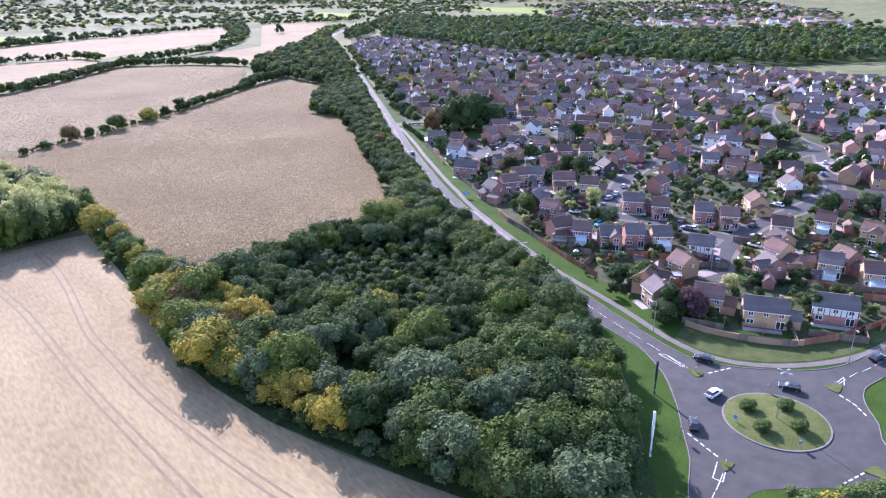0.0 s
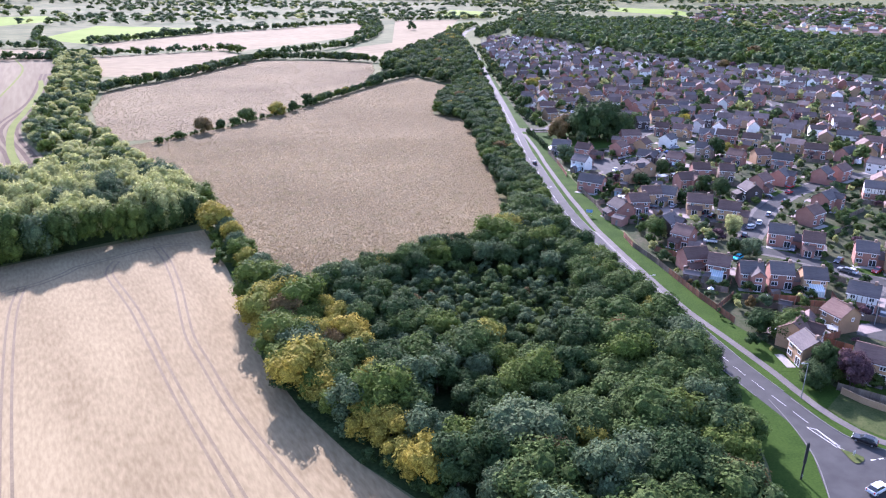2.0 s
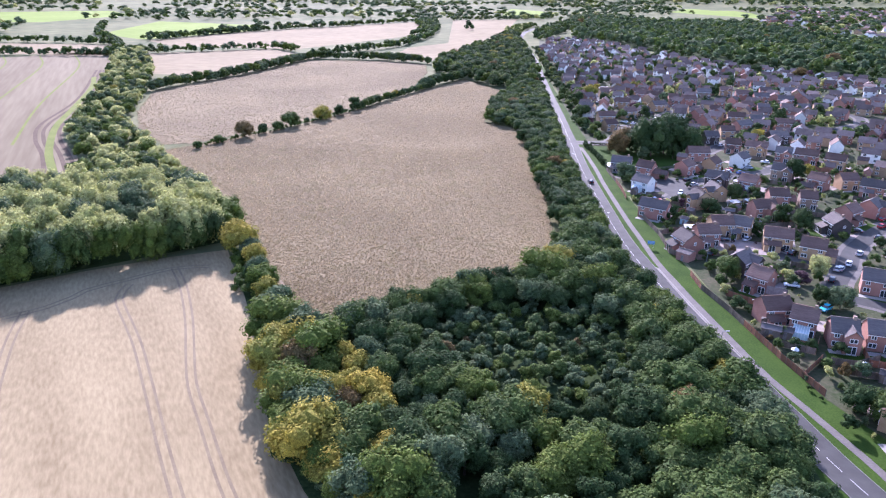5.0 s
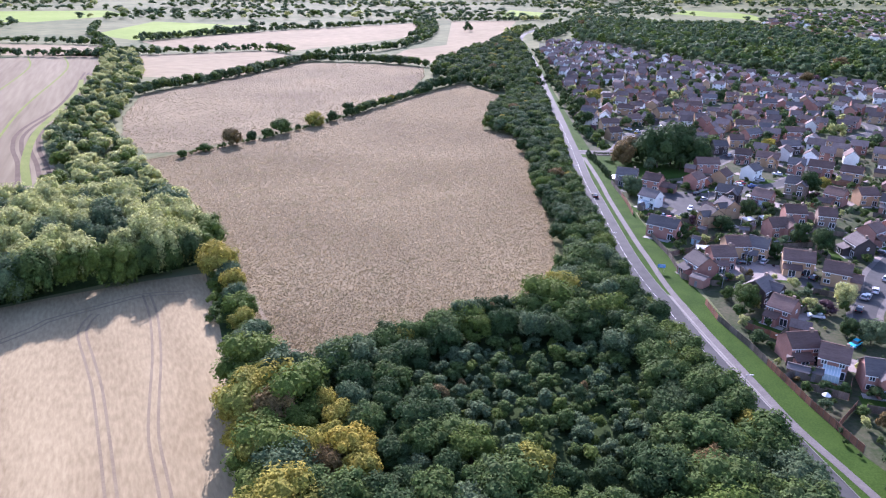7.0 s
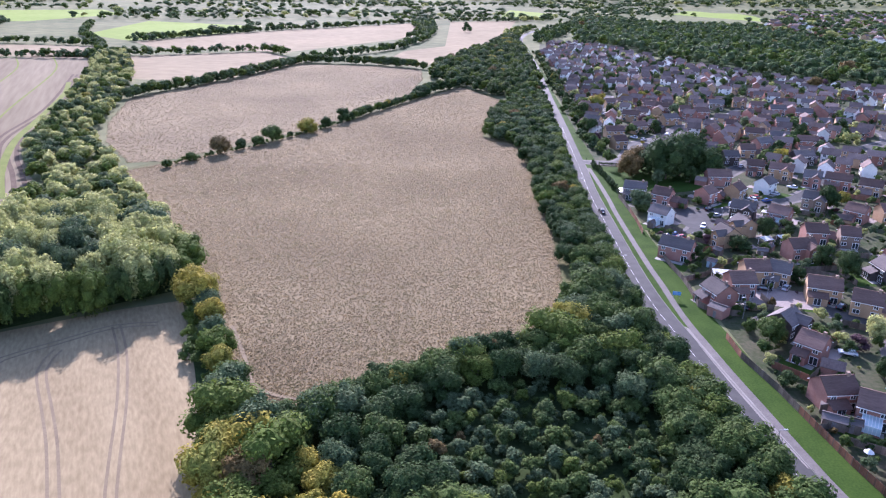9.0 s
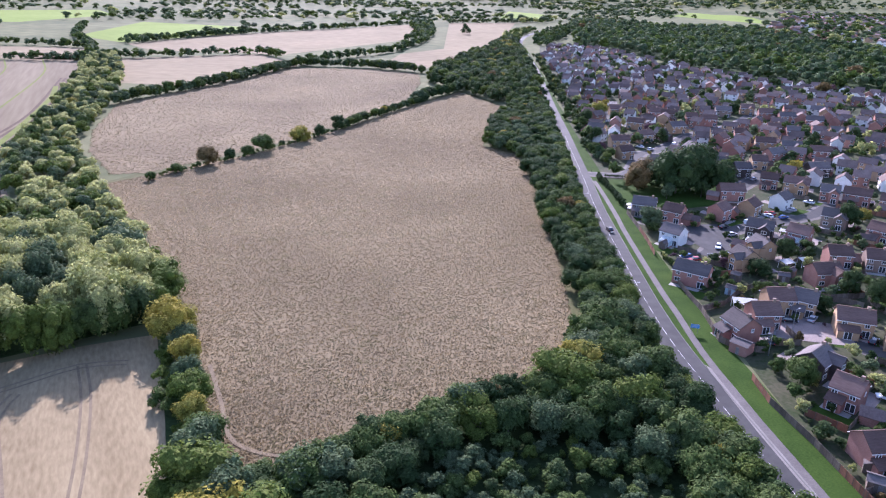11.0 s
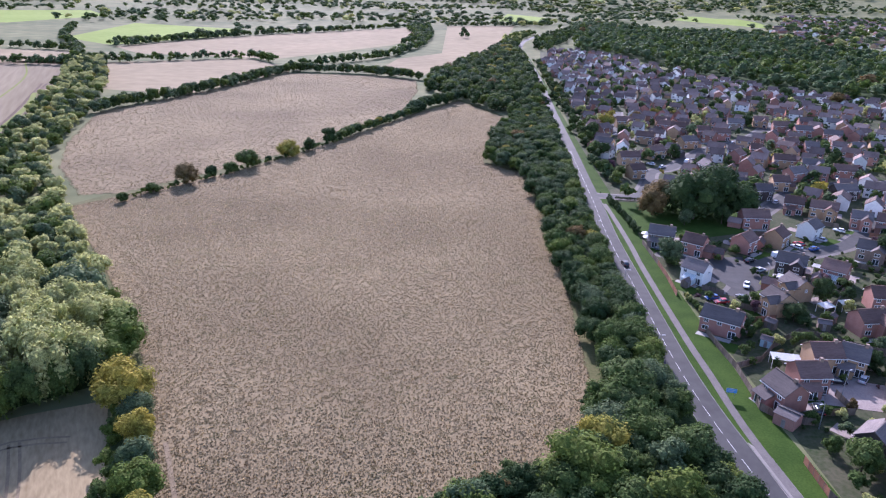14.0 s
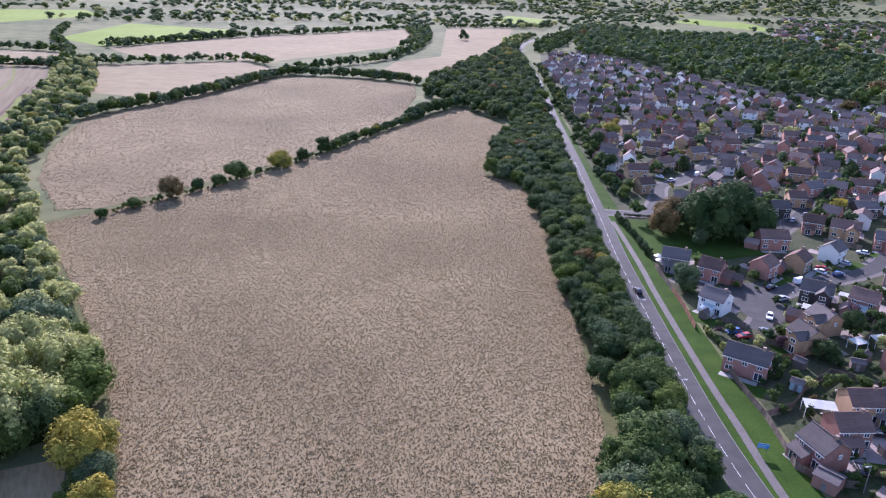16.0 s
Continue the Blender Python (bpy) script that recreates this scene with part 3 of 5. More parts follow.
    w = np.array([s[3] ** 2 for s in spots]); w = w / w.sum()
    c = np.array(spots)[rng.choice(len(spots), leaves, p=w)]
    d = rng.normal(size=(leaves, 3)) + np.array((0, 0, 0.35))
    d /= np.linalg.norm(d, axis=1)[:, None]
    at = c[:, :3] + d * c[:, 3:] * rng.uniform(0.82, 1.12, (leaves, 1))
    nrm = d + rng.normal(scale=0.42, size=d.shape) + np.array((0, 0, flat))
    nrm /= np.linalg.norm(nrm, axis=1)[:, None]
    t = np.cross(nrm, rng.normal(size=d.shape)); t /= np.linalg.norm(t, axis=1)[:, None]
    b = np.cross(nrm, t)
    s = size * rng.uniform(0.6, 1.25, (leaves, 1))
    quads = np.stack([at + t * s, at + b * s * 0.8, at - t * s * 0.8 - b * s * 0.5], 1).reshape(-1, 3)
    n0 = len(base_v)
    out = bpy.data.meshes.new(name)
    out.from_pydata(base_v + quads.tolist(), [], base_f + [tuple(n0 + 3 * k + j for j in range(3)) for k in range(leaves)])
    out.materials.append(leaf); out.materials.append(leaf)
    idx = np.zeros(len(out.polygons), int); idx[: len(base_f)] = 1
    out.polygons.foreach_set("material_index", idx)
    bpy.data.meshes.remove(me)
    return out


def trunk_mesh(seed, height=8.0):
    rng = np.random.default_rng(seed)
    bm = bmesh.new()

    def limb(p, q, r0, r1):
        d = Vector(q) - Vector(p)
        m = Matrix.Translation((Vector(p) + Vector(q)) / 2) @ d.to_track_quat("Z", "Y").to_matrix().to_4x4()
        bmesh.ops.create_cone(bm, segments=6, radius1=r0, radius2=r1, depth=d.length, matrix=m)
    top = (rng.uniform(-.2, .2), rng.uniform(-.2, .2), height * 0.55)
    limb((0, 0, -0.2), top, 0.2, 0.11)
    for k in range(4):
        a = k * 1.6 + rng.uniform(-.3, .3)
        z = height * rng.uniform(0.25, 0.5)
        limb((top[0] * .6, top[1] * .6, z), (1.6 * math.cos(a), 1.6 * math.sin(a), z + height * 0.25), 0.09, 0.03)
    return mesh_of(bm, "trunk", M_BARK)


SPECIES = {"dark": L_DARK, "mid": L_MID, "grey": L_GREY, "light": L_SUN_PALE, "fresh": L_FRESH, "yellow": L_YELLOW, "rust": L_RUST, "purple": L_PURPLE}
TREE_LABEL = {"dark": "dark green broadleaved tree with a dense crown", "mid": "green broadleaved tree with a full crown", "grey": "grey-green willow-like tree with a soft crown",
              "light": "light green broadleaved tree with a full crown, leaf colour brightened as if sunlit", "fresh": "fresh green broadleaved tree with a full crown", "yellow": "broadleaved tree turning yellow in early autumn", "rust": "tree with rusty brown autumn leaves", "purple": "purple-leaved garden tree among houses"}
# leaves, their size, lobes and core detail by level: near, middle, tall near, far
LEVELS = {0: (2500, 0.29, 17), 1: (560, 0.58, 6), 2: (2000, 0.31, 16), 3: (75, 1.35, 3), 4: (56, 1.3, 2)}
SHAPES = ((3.9, 0.10), (3.3, 0.12), (4.4, 0.04))
CROWNS, TREES = {}, {}
tree_rng = np.random.default_rng(11)


def crown_for(kind, shape, level):
    key = (kind, shape, level)
    if key not in CROWNS:
        n, size, lobes = LEVELS[level]
        CROWNS[key] = crown_mesh("crown", SPECIES[kind], 31 * shape + 7 * level + len(kind), 8.0, SHAPES[shape][0], lobes, n, size, SHAPES[shape][1], 0.8 if level == 2 else 0.3)
    return CROWNS[key]


def tree(x, y, height, kind, level=0, group="", wide=1.0, label="", sink=0.0):
    key = (kind, int(tree_rng.integers(3)), level)
    s = height / 8.0
    m = pose(x, y, -sink, 0, 0, float(tree_rng.uniform(0, 360))) @ Matrix.Diagonal((s * wide, s * wide, s, 1))
    if key not in TREES:
        root = tagged(new("tree"), TREE_LABEL[kind], "tree")
        part("trunk", trunk_mesh(key[1]), None, root)
        part("crown", crown_for(*key), None, root)
        TREES[key] = root
        root.matrix_basis = m
        ob = root
    else:
        ob = copy_thing(TREES[key], m)
    ob["label"] = label or TREE_LABEL[kind]
    return tagged(ob, group=group)


def thicket(name, rows, level, label, category="trees"):
    """Many trees joined into one object; rows of x, y, height, wide, kind."""
    kinds = sorted({r[4] for r in rows})
    slot = {k: i for i, k in enumerate(kinds)}
    vs, tris, quads, ti, qi, base = [], [], [], [], [], 0
    for x, y, h, wide, kind in rows:
        me = crown_for(kind, int(tree_rng.integers(3)), level)
        co = np.empty(len(me.vertices) * 3); me.vertices.foreach_get("co", co)
        idx = np.empty(len(me.loops), int); me.loops.foreach_get("vertex_index", idx)
        mi = np.empty(len(me.polygons), int); me.polygons.foreach_get("material_index", mi)
        nt = int(mi.sum())
        s, a = h / 8.0, float(tree_rng.uniform(0, 6.283))
        co = co.reshape(-1, 3) * (s * wide, s * wide, s)
        co = co @ np.array(((math.cos(a), math.sin(a), 0), (-math.sin(a), math.cos(a), 0), (0, 0, 1))) + (x, y, hill(x, y))
        vs.append(co)
        tris.append(idx[: 3 * nt].reshape(-1, 3) + base)
        quads.append(idx[3 * nt:].reshape(-1, 3) + base)
        ti.append(np.full(nt, slot[kind])); qi.append(np.full(len(quads[-1]), slot[kind]))
        base += len(co)
    v, t, q = np.concatenate(vs), np.concatenate(tris), np.concatenate(quads)
    me = bpy.data.meshes.new(name)
    me.vertices.add(len(v)); me.vertices.foreach_set("co", v.ravel())
    me.loops.add(t.size + q.size); me.loops.foreach_set("vertex_index", np.concatenate([t.ravel(), q.ravel()]).astype(np.int32))
    me.polygons.add(len(t) + len(q))
    me.polygons.foreach_set("loop_start", np.concatenate([np.arange(len(t)) * 3, t.size + np.arange(len(q)) * 3]).astype(np.int32))
    for k in kinds:
        me.materials.append(SPECIES[k])
    me.polygons.foreach_set("material_index", np.concatenate(ti + qi).astype(np.int32))
    me.update(calc_edges=True)
    me.validate()
    return tagged(new(name, me), label, category, kind="stuff")


def pick(kinds):
    names, w = list(kinds), np.array(list(kinds.values()), float)
    return names[tree_rng.choice(len(names), p=w / w.sum())]


def rows_in(poly, gap, heights, kinds, wide=(1.0, 1.2)):
    return [(x, y, float(tree_rng.uniform(*heights)), float(tree_rng.uniform(*wide)), pick(kinds)) for x, y in scatter(poly, gap, tree_rng)]


def rows_along(pts, step, heights, kinds, wide=(0.9, 1.2), jitter=0.8):
    return [(p[0] + float(tree_rng.normal(0, jitter)), p[1] + float(tree_rng.normal(0, jitter)), float(tree_rng.uniform(*heights)), float(tree_rng.uniform(*wide)), pick(kinds)) for p in curve_through(pts, step)]


MIXED = {"dark": 4, "mid": 4.5, "grey": 1.6, "fresh": 1.3, "yellow": 0.15, "rust": 0.15}
CLEARING = [(-6, 128), (3, 145), (22, 152), (38, 146), (46, 135), (43, 117), (30, 104), (12, 108)]
for x, y in scatter(WOOD, 4.8, tree_rng):
    if not inside(CLEARING, [x], [y])[0]:
        rim = x < 1 - (y - 70) * 0.38
        kind = pick({"yellow": 5, "fresh": 3, "grey": 0.8, "mid": 1, "rust": 0.6} if rim and y < 130 else MIXED)
        tall = 1.15 if y < 70 else 1.0
        tree(x, y, tall * float(tree_rng.uniform(6.2, 9.4)), kind, 0, "trees of the small wood", float(tree_rng.uniform(0.92, 1.15)))
thicket("shrubs", rows_in(CLEARING, 2.1, (1.0, 4.6), {"dark": 1, "grey": 5, "mid": 3, "fresh": 1, "rust": .15}, (0.9, 1.3)), 1, "dense shrubs and saplings under the trees", "shrubs")
thicket("rim_shrubs", rows_along([(-64, 186), (-51, 160), (-41, 138), (-36.5, 122), (-31, 104), (-20, 84), (-9, 68), (3, 55), (15, 43), (29, 29)], 3.0, (2.4, 4.2), {"mid": 3, "dark": 2, "fresh": 2, "grey": 1}, (1.0, 1.3), 1.0) + rows_along([(-30, 138), (-20, 140), (-10, 151), (3, 159), (14, 167), (25, 173), (32, 182), (36, 196)], 2.6, (2.5, 4.2), {"mid": 3, "dark": 4, "grey": 1}, (1.0, 1.3), 0.8), 1, "low bushes along the edge of the wood", "shrubs")
for x, y in curve_through([(-19, 136.5), (-10, 147), (3, 155), (14, 163), (25, 169.5), (33, 178), (38, 191)], 3.8):
    tree(x + float(tree_rng.normal(0, 0.6)), y + float(tree_rng.normal(0, 0.6)), float(tree_rng.uniform(6.4, 8.2)), pick({"dark": 5, "mid": 3, "grey": 1}), 0, "trees of the small wood", 1.05)
ROW = [(-61.5, 190, 9.0, "yellow"), (-56.5, 184, 8, "grey"), (-53.5, 176, 8.5, "yellow"), (-50.5, 169, 8, "grey"), (-47.5, 162, 8.5, "fresh"), (-45.0, 155, 7.5, "yellow"), (-40.5, 148, 7, "mid"), (-39.0, 141, 8.5, "grey"), (-37.5, 134, 9, "fresh"), (-36.0, 127, 9.5, "fresh"), (-35.0, 119, 9, "yellow"), (-32.5, 111, 8.5, "yellow"), (-29.0, 104, 9, "yellow"), (-26.5, 97, 8.5, "fresh"), (-22.5, 91, 9.5, "yellow"), (-17.5, 85, 8.5, "yellow"), (-12.5, 78, 8, "grey")]
for x, y, h, kind in ROW:
    tree(x, y, h, kind, 0, "row of trees between fields", 1.1)
LEFT_WOOD = [(-73, 196), (-101, 174), (-160, 133), (-215, 122), (-215, 225), (-165, 232), (-130, 236), (-110, 240), (-90, 230), (-74, 214)]
# crowns mostly in the pale kind: sunlit tops by leaf colour; front row darker kinds
thicket("larger_wood", rows_in(LEFT_WOOD, 6.6, (13, 17), {"mid": 1, "light": 8, "grey": 3}, (0.68, 0.8)) + rows_along([(-160, 133), (-130, 152), (-101, 173), (-90, 179), (-80, 187), (-72, 197)], 5.5, (11.5, 15), {"mid": 3, "dark": 2, "fresh": 2}, (0.65, 0.8), 1.0) + rows_along([(-70, 199), (-71, 214), (-88, 232), (-110, 243)], 5, (7, 11), {"fresh": 2, "mid": 2, "light": 2}, (0.9, 1.1), 1.0), 2, "dense broadleaved wood beside the fields, crowns coloured as sunlit", "wood")
# edge and belt also lean on the pale kind, as sunlight put into colour
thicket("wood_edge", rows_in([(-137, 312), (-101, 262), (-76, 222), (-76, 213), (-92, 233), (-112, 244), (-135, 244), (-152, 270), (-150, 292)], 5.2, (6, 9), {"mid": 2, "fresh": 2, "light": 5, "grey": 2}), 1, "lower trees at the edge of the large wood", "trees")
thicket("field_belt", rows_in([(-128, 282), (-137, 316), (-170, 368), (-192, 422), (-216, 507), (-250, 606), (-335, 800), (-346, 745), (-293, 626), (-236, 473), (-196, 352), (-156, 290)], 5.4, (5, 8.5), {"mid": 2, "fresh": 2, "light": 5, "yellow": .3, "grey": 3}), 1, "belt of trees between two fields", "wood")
thicket("road_belt", rows_in([(39, 198), (40, 250), (41.5, 310), (41.5, 386), (25, 404), (37, 480), (53, 522), (70, 570), (74, 546), (65, 435), (61, 385), (58, 345), (54.5, 300), (53, 262), (52, 238), (51.5, 205)], 4.7, (5.5, 8.2), MIXED, (1.0, 1.25)), 0, "thick belt of trees along the road", "wood")
thicket("road_belt", rows_in([(18, 596), (50, 530), (74, 560), (81, 650), (88, 760), (94, 870), (100, 1007), (112, 1110), (90, 1080), (60, 930), (2, 745), (-12, 640)], 7.6, (8, 11), MIXED), 1, "thick belt of trees along the road", "wood")
for x, y in curve_through([(52.8, 172), (55, 150), (57.6, 127), (60.4, 107), (62.4, 92)], 5.0):
    tree(x, y, float(tree_rng.uniform(6.2, 8.2)), pick(MIXED), 0, "trees of the small wood", 1.1)
thicket("roadside_trees", rows_along([(52, 190), (51.6, 210), (52.2, 238), (53.2, 262), (54.8, 300), (58.2, 345), (61, 385), (64.3, 435), (71, 545)], 4.0, (5.6, 7.6), MIXED, (0.95, 1.15), 0.5), 0, "row of trees leaning over the road's edge", "trees")
BUSHES = [(-120, 328, 4, "mid"), (-113, 341, 4.2, "mid"), (-104, 355, 8.5, "rust"), (-97, 366, 5.5, "dark"), (-91, 374, 5.5, "mid"), (-86, 384, 9, "mid"), (-79, 395, 3.5, "dark"), (-72, 408, 8, "yellow"), (-64, 421, 7.5, "dark"), (-56.5, 440, 9.5, "dark")]
for x, y, h, kind in BUSHES:
    tree(x, y, h, kind, 0, "bushes along the field boundary", 1.1, sink=0.12 * h)
thicket("hedgerow", rows_along([(-122, 330), (-98, 362), (-70, 410), (-52, 446)], 2.6, (1.2, 2.8), {"mid": 3, "fresh": 2, "dark": 1}) + rows_along([(-54, 446), (-40, 477), (-24, 512), (-10, 545)], 2.3, (4, 6), MIXED) + rows_along([(-14, 540), (0, 566), (14, 592)], 3.5, (7, 9), MIXED, jitter=2), 1, "uneven hedgerow between two fields", "hedge")
# dark leaves mostly left out here: haze over the hedge painted by paler kinds
thicket("hedgerow", rows_along([(-214, 509), (-200, 545), (-184, 580), (-160, 650), (-137, 728), (-100, 735), (-60, 728), (-18, 702)], 2.3, (6.5, 9.0), {"dark": 1, "mid": 3, "fresh": 2, "grey": 3}, jitter=1.6), 1, "thick green hedge behind the second field", "hedge")
FAR_LINES = ([(-322, 764), (-260, 800), (-200, 833), (-165, 800)], [(-137, 735), (-110, 800), (-60, 870), (-40, 950), (-20, 1060), (-30, 1180), (-56, 1394)], [(-60, 1394), (-170, 1250), (-291, 1095), (-377, 920)], [(-345, 745), (-390, 860), (-484, 1017), (-560, 1200)], [(15, 1459), (148, 1524), (230, 1600)], [(-390, 937), (-290, 1130)], [(-700, 860), (-500, 880), (-390, 860)], [(-700, 735), (-500, 732), (-345, 742)])
far_rows = []
for pts in FAR_LINES:
    far_rows += rows_along(pts, 5.5, (6, 10), {"dark": 1, "mid": 3, "grey": 3, "fresh": 2}, (1.0, 1.3), 2)
far_rows += rows_in([(-50, 1030), (-20, 1060), (-10, 1180), (-20, 1420), (-55, 1394), (-30, 1180)], 9, (8, 11), MIXED)
far_rows += rows_in([(95, 1000), (112, 1100), (130, 1190), (163, 1300), (150, 1312), (100, 1185), (84, 1050)], 8, (6, 9), {"mid": 2, "fresh": 3, "light": 2}) + rows_in([(126, 1010), (142, 1000), (228, 1300), (262, 1500), (188, 1300), (146, 1180)], 9, (6, 10), MIXED)
far_rows.append((38, 1190, 15, 1.1, "dark"))
thicket("far_hedgerow", far_rows, 3, "hedgerows between the far fields", "hedge")
# mostly grey and mid leaves: the distance haze is put into the colour mix
thicket("far_wood", rows_in([(175, 1003), (238, 896), (267, 750), (313, 668), (364, 602), (480, 530), (760, 560), (1000, 700), (900, 800), (720, 830), (600, 930), (535, 1120), (570, 1380), (400, 1400), (330, 1560), (260, 1500), (230, 1300)], 12, (11, 16), {"dark": 0.8, "mid": 3, "grey": 5, "fresh": 1.5, "rust": .12}, (1.0, 1.35)), 4, "wide wood behind the housing estate, leaf colours paled for haze", "wood")
# far trees lean to grey and light kinds, paler in place of haze
country = []
OPEN = ([(-377, 920), (-324, 853), (-170, 835), (-62, 1028), (-30, 1178), (-56, 1394), (-291, 1095)], [(-45, 866), (4, 941), (15, 1459), (148, 1524), (75, 997), (0, 802)], [(-484, 1017), (-391, 937), (-290, 1130), (-330, 1250), (-514, 1318)], [(-691, 1253), (-644, 1505), (-757, 1680), (-1100, 1480), (-900, 1200)], [(594, 1962), (731, 1659), (807, 1956), (846, 2484)], [(130, 1700), (210, 1560), (260, 1900), (180, 2050)], [(-345, 745), (-390, 860), (-700, 860), (-700, 740)])
for x, y in scatter([(-700, 870), (-380, 960), (-60, 1400), (300, 1500), (560, 1200), (740, 820), (1100, 1000), (1700, 2300), (1900, 3300), (-1900, 3300), (-1500, 1500)], 25, tree_rng, 8):
    if noise.noise(Vector((x * 0.0028, y * 0.0042, 2.0))) + 0.35 * noise.noise(Vector((x * 0.010, y * 0.013, 5.0))) > -0.08 and not any(inside(p, [x], [y])[0] for p in OPEN):
        country.append((x, y, float(tree_rng.uniform(8, 14)), float(tree_rng.uniform(1.4, 2.2)), pick({"dark": 1, "mid": 3, "grey": 4, "fresh": 1.5, "light": .6})))
for x, y in scatter([(-2200, 2300), (-700, 2350), (900, 2400), (2000, 2300), (2900, 3500), (1800, 4300), (-1800, 4300), (-2900, 3500)], 52, tree_rng, 8):
    if noise.noise(Vector((x * 0.0016, y * 0.003, 7.0))) > -0.12:
        country.append((x, y, float(tree_rng.uniform(13, 20)), float(tree_rng.uniform(2.0, 3.2)), pick({"mid": 3, "grey": 4, "fresh": 2, "light": 1})))
thicket("far_trees", country, 4, "scattered trees and copses of the far countryside, leaf colours paled for haze", "trees")

# ---- houses ----
M_ROOF_B = mat("brown_roof_tiles", (0.105, 0.066, 0.055), (0.18, 0.118, 0.098), 0.4, 3, 0.85, 0.5, 9, rnd=0.3, local=True, stretch=(0.4, 0.4, 4), spec=0.1)
M_ROOF_G = mat("grey_roof_tiles", (0.088, 0.076, 0.075), (0.15, 0.128, 0.12), 0.4, 3, 0.85, 0.5, 9, rnd=0.3, local=True, stretch=(0.4, 0.4, 4), spec=0.1)
BRICK = {"red": mat("red_brick", (0.27, 0.125, 0.095), (0.38, 0.20, 0.155), 0.5, 9, 0.9, rnd=0.2, local=True),
         "buff": mat("buff_brick", (0.32, 0.20, 0.11), (0.45, 0.30, 0.18), 0.5, 9, 0.9, rnd=0.2, local=True),
         "brown": mat("brown_brick", (0.20, 0.14, 0.11), (0.30, 0.22, 0.17), 0.5, 9, 0.9, rnd=0.2, local=True),
         "white": mat("white_render", (0.66, 0.65, 0.62), (0.80, 0.79, 0.76), 0.4, 5, 0.85, local=True),
         "dark": mat("dark_timber_boarding", (0.035, 0.03, 0.03), (0.075, 0.06, 0.055), 0.5, 6, 0.8, local=True)}
M_FRAME = mat("white_window_plastic", (0.72, 0.72, 0.71), (0.82, 0.82, 0.80), 1, 8, 0.5, local=True)
M_GLASS = mat("window_glass", (0.02, 0.025, 0.03), (0.05, 0.055, 0.06), 0.6, 2, 0.06, spec=0.9)
M_DOOR = mat("painted_door", (0.10, 0.09, 0.09), (0.25, 0.22, 0.20), 0.8, 4, 0.5, rnd=0.5)


def gable_prism(bm, L, D, h0, h1, over=0.0, thick=0.0):
    """House body: walls with gable ends; ridge along x."""
    x, y = L / 2, D / 2
    v = [bm.verts.new(p) for p in ((-x, -y, -0.3), (x, -y, -0.3), (x, y, -0.3), (-x, y, -0.3), (-x, -y, h0), (x, -y, h0), (x, y, h0), (-x, y, h0), (-x, 0, h1), (x, 0, h1))]
    for f in ((0, 1, 5, 4), (2, 3, 7, 6), (1, 2, 6, 9, 5), (3, 0, 4, 8, 7), (4, 5, 9, 8), (6, 7, 8, 9)):
        bm.faces.new([v[k] for k in f])


def roof_slabs(L, D, h0, h1, over=0.35, thick=0.16):
    """Two sloping slabs that meet at the ridge, with overhangs."""
    bm = bmesh.new()
    x, k = L / 2 + 0.25, (h1 - h0) / (D / 2)
    for s in (-1, 1):
        y0, z0 = s * (D / 2 + over), h0 - over * k
        pts = [(-x, y0, z0), (x, y0, z0), (x, 0, h1), (-x, 0, h1)]
        lo = [bm.verts.new((a, b, c + 0.03)) for a, b, c in pts]
        hi = [bm.verts.new((a, b, c + 0.03 + thick)) for a, b, c in pts]
        for f in ((0, 1, 2, 3),):
            bm.faces.new([lo[i] for i in f]); bm.faces.new([hi[i] for i in f])
        for i in range(4):
            j = (i + 1) % 4
            bm.faces.new((lo[i], lo[j], hi[j], hi[i]))
    bmesh.ops.recalc_face_normals(bm, faces=bm.faces)
    box(bm, -x, x, -0.14, 0.14, h1 + 0.12, h1 + 0.30)
    return bm


DARK_HOUSES_A = [(87, 179, 40, 8, 0), (113, 270.5, -32, 9, 0), (133, 214, -89, 11, 0), (124, 429, -46, 6, 0), (130, 394, -77, 11, 0), (175, 356, 6, 11, 0), (139, 353, 1, 7, 0)]
RED_HOUSES_A = [(88, 167, -47, 6, 0), (83, 148, 6, 8, 0), (88, 142, -32, 6, 1), (94, 136, -16, 6, 0), (102, 135, -17, 6, 0), (119, 166, -27, 7, 0), (125, 158, -29, 6, 0), (136, 149, -28, 6, 0), (125, 101, 86, 6, 0), (149, 100, -81, 6, 0), (88, 286.5, -38, 8, 0), (76, 229.5, -36, 11, 0), (106, 290, 42, 8, 0), (124, 265, -43, 9, 1), (127, 246, -7, 7, 0), (115, 231, 9, 9, 0), (76.8, 196, -74, 8, 0), (85.2, 203, 3, 7, 0), (154, 269, -49, 9, 0)]
RED_HOUSES_B = [(171, 260, -34, 9, 0), (144, 227, 33, 8, 0), (156, 234, 41, 7, 0), (144, 335, -27, 8, 0), (161, 317, -28, 7, 0), (170, 313, -33, 11, 0), (197, 278, -31, 11, 0), (208, 271, 30, 11, 0), (223, 228, -43, 10, 0), (187, 190, -40, 6, 1), (156, 202, 34, 11, 0), (140, 185, 30, 8, 0), (175, 236, 39, 11, 0), (185, 240, 34, 9, 0), (308, 312, -80, 11, 0), (291, 278, -23, 11, 0), (279, 248, -50, 10, 0), (237, 292, -32, 11, 0), (245, 273, 32, 11, 0)]
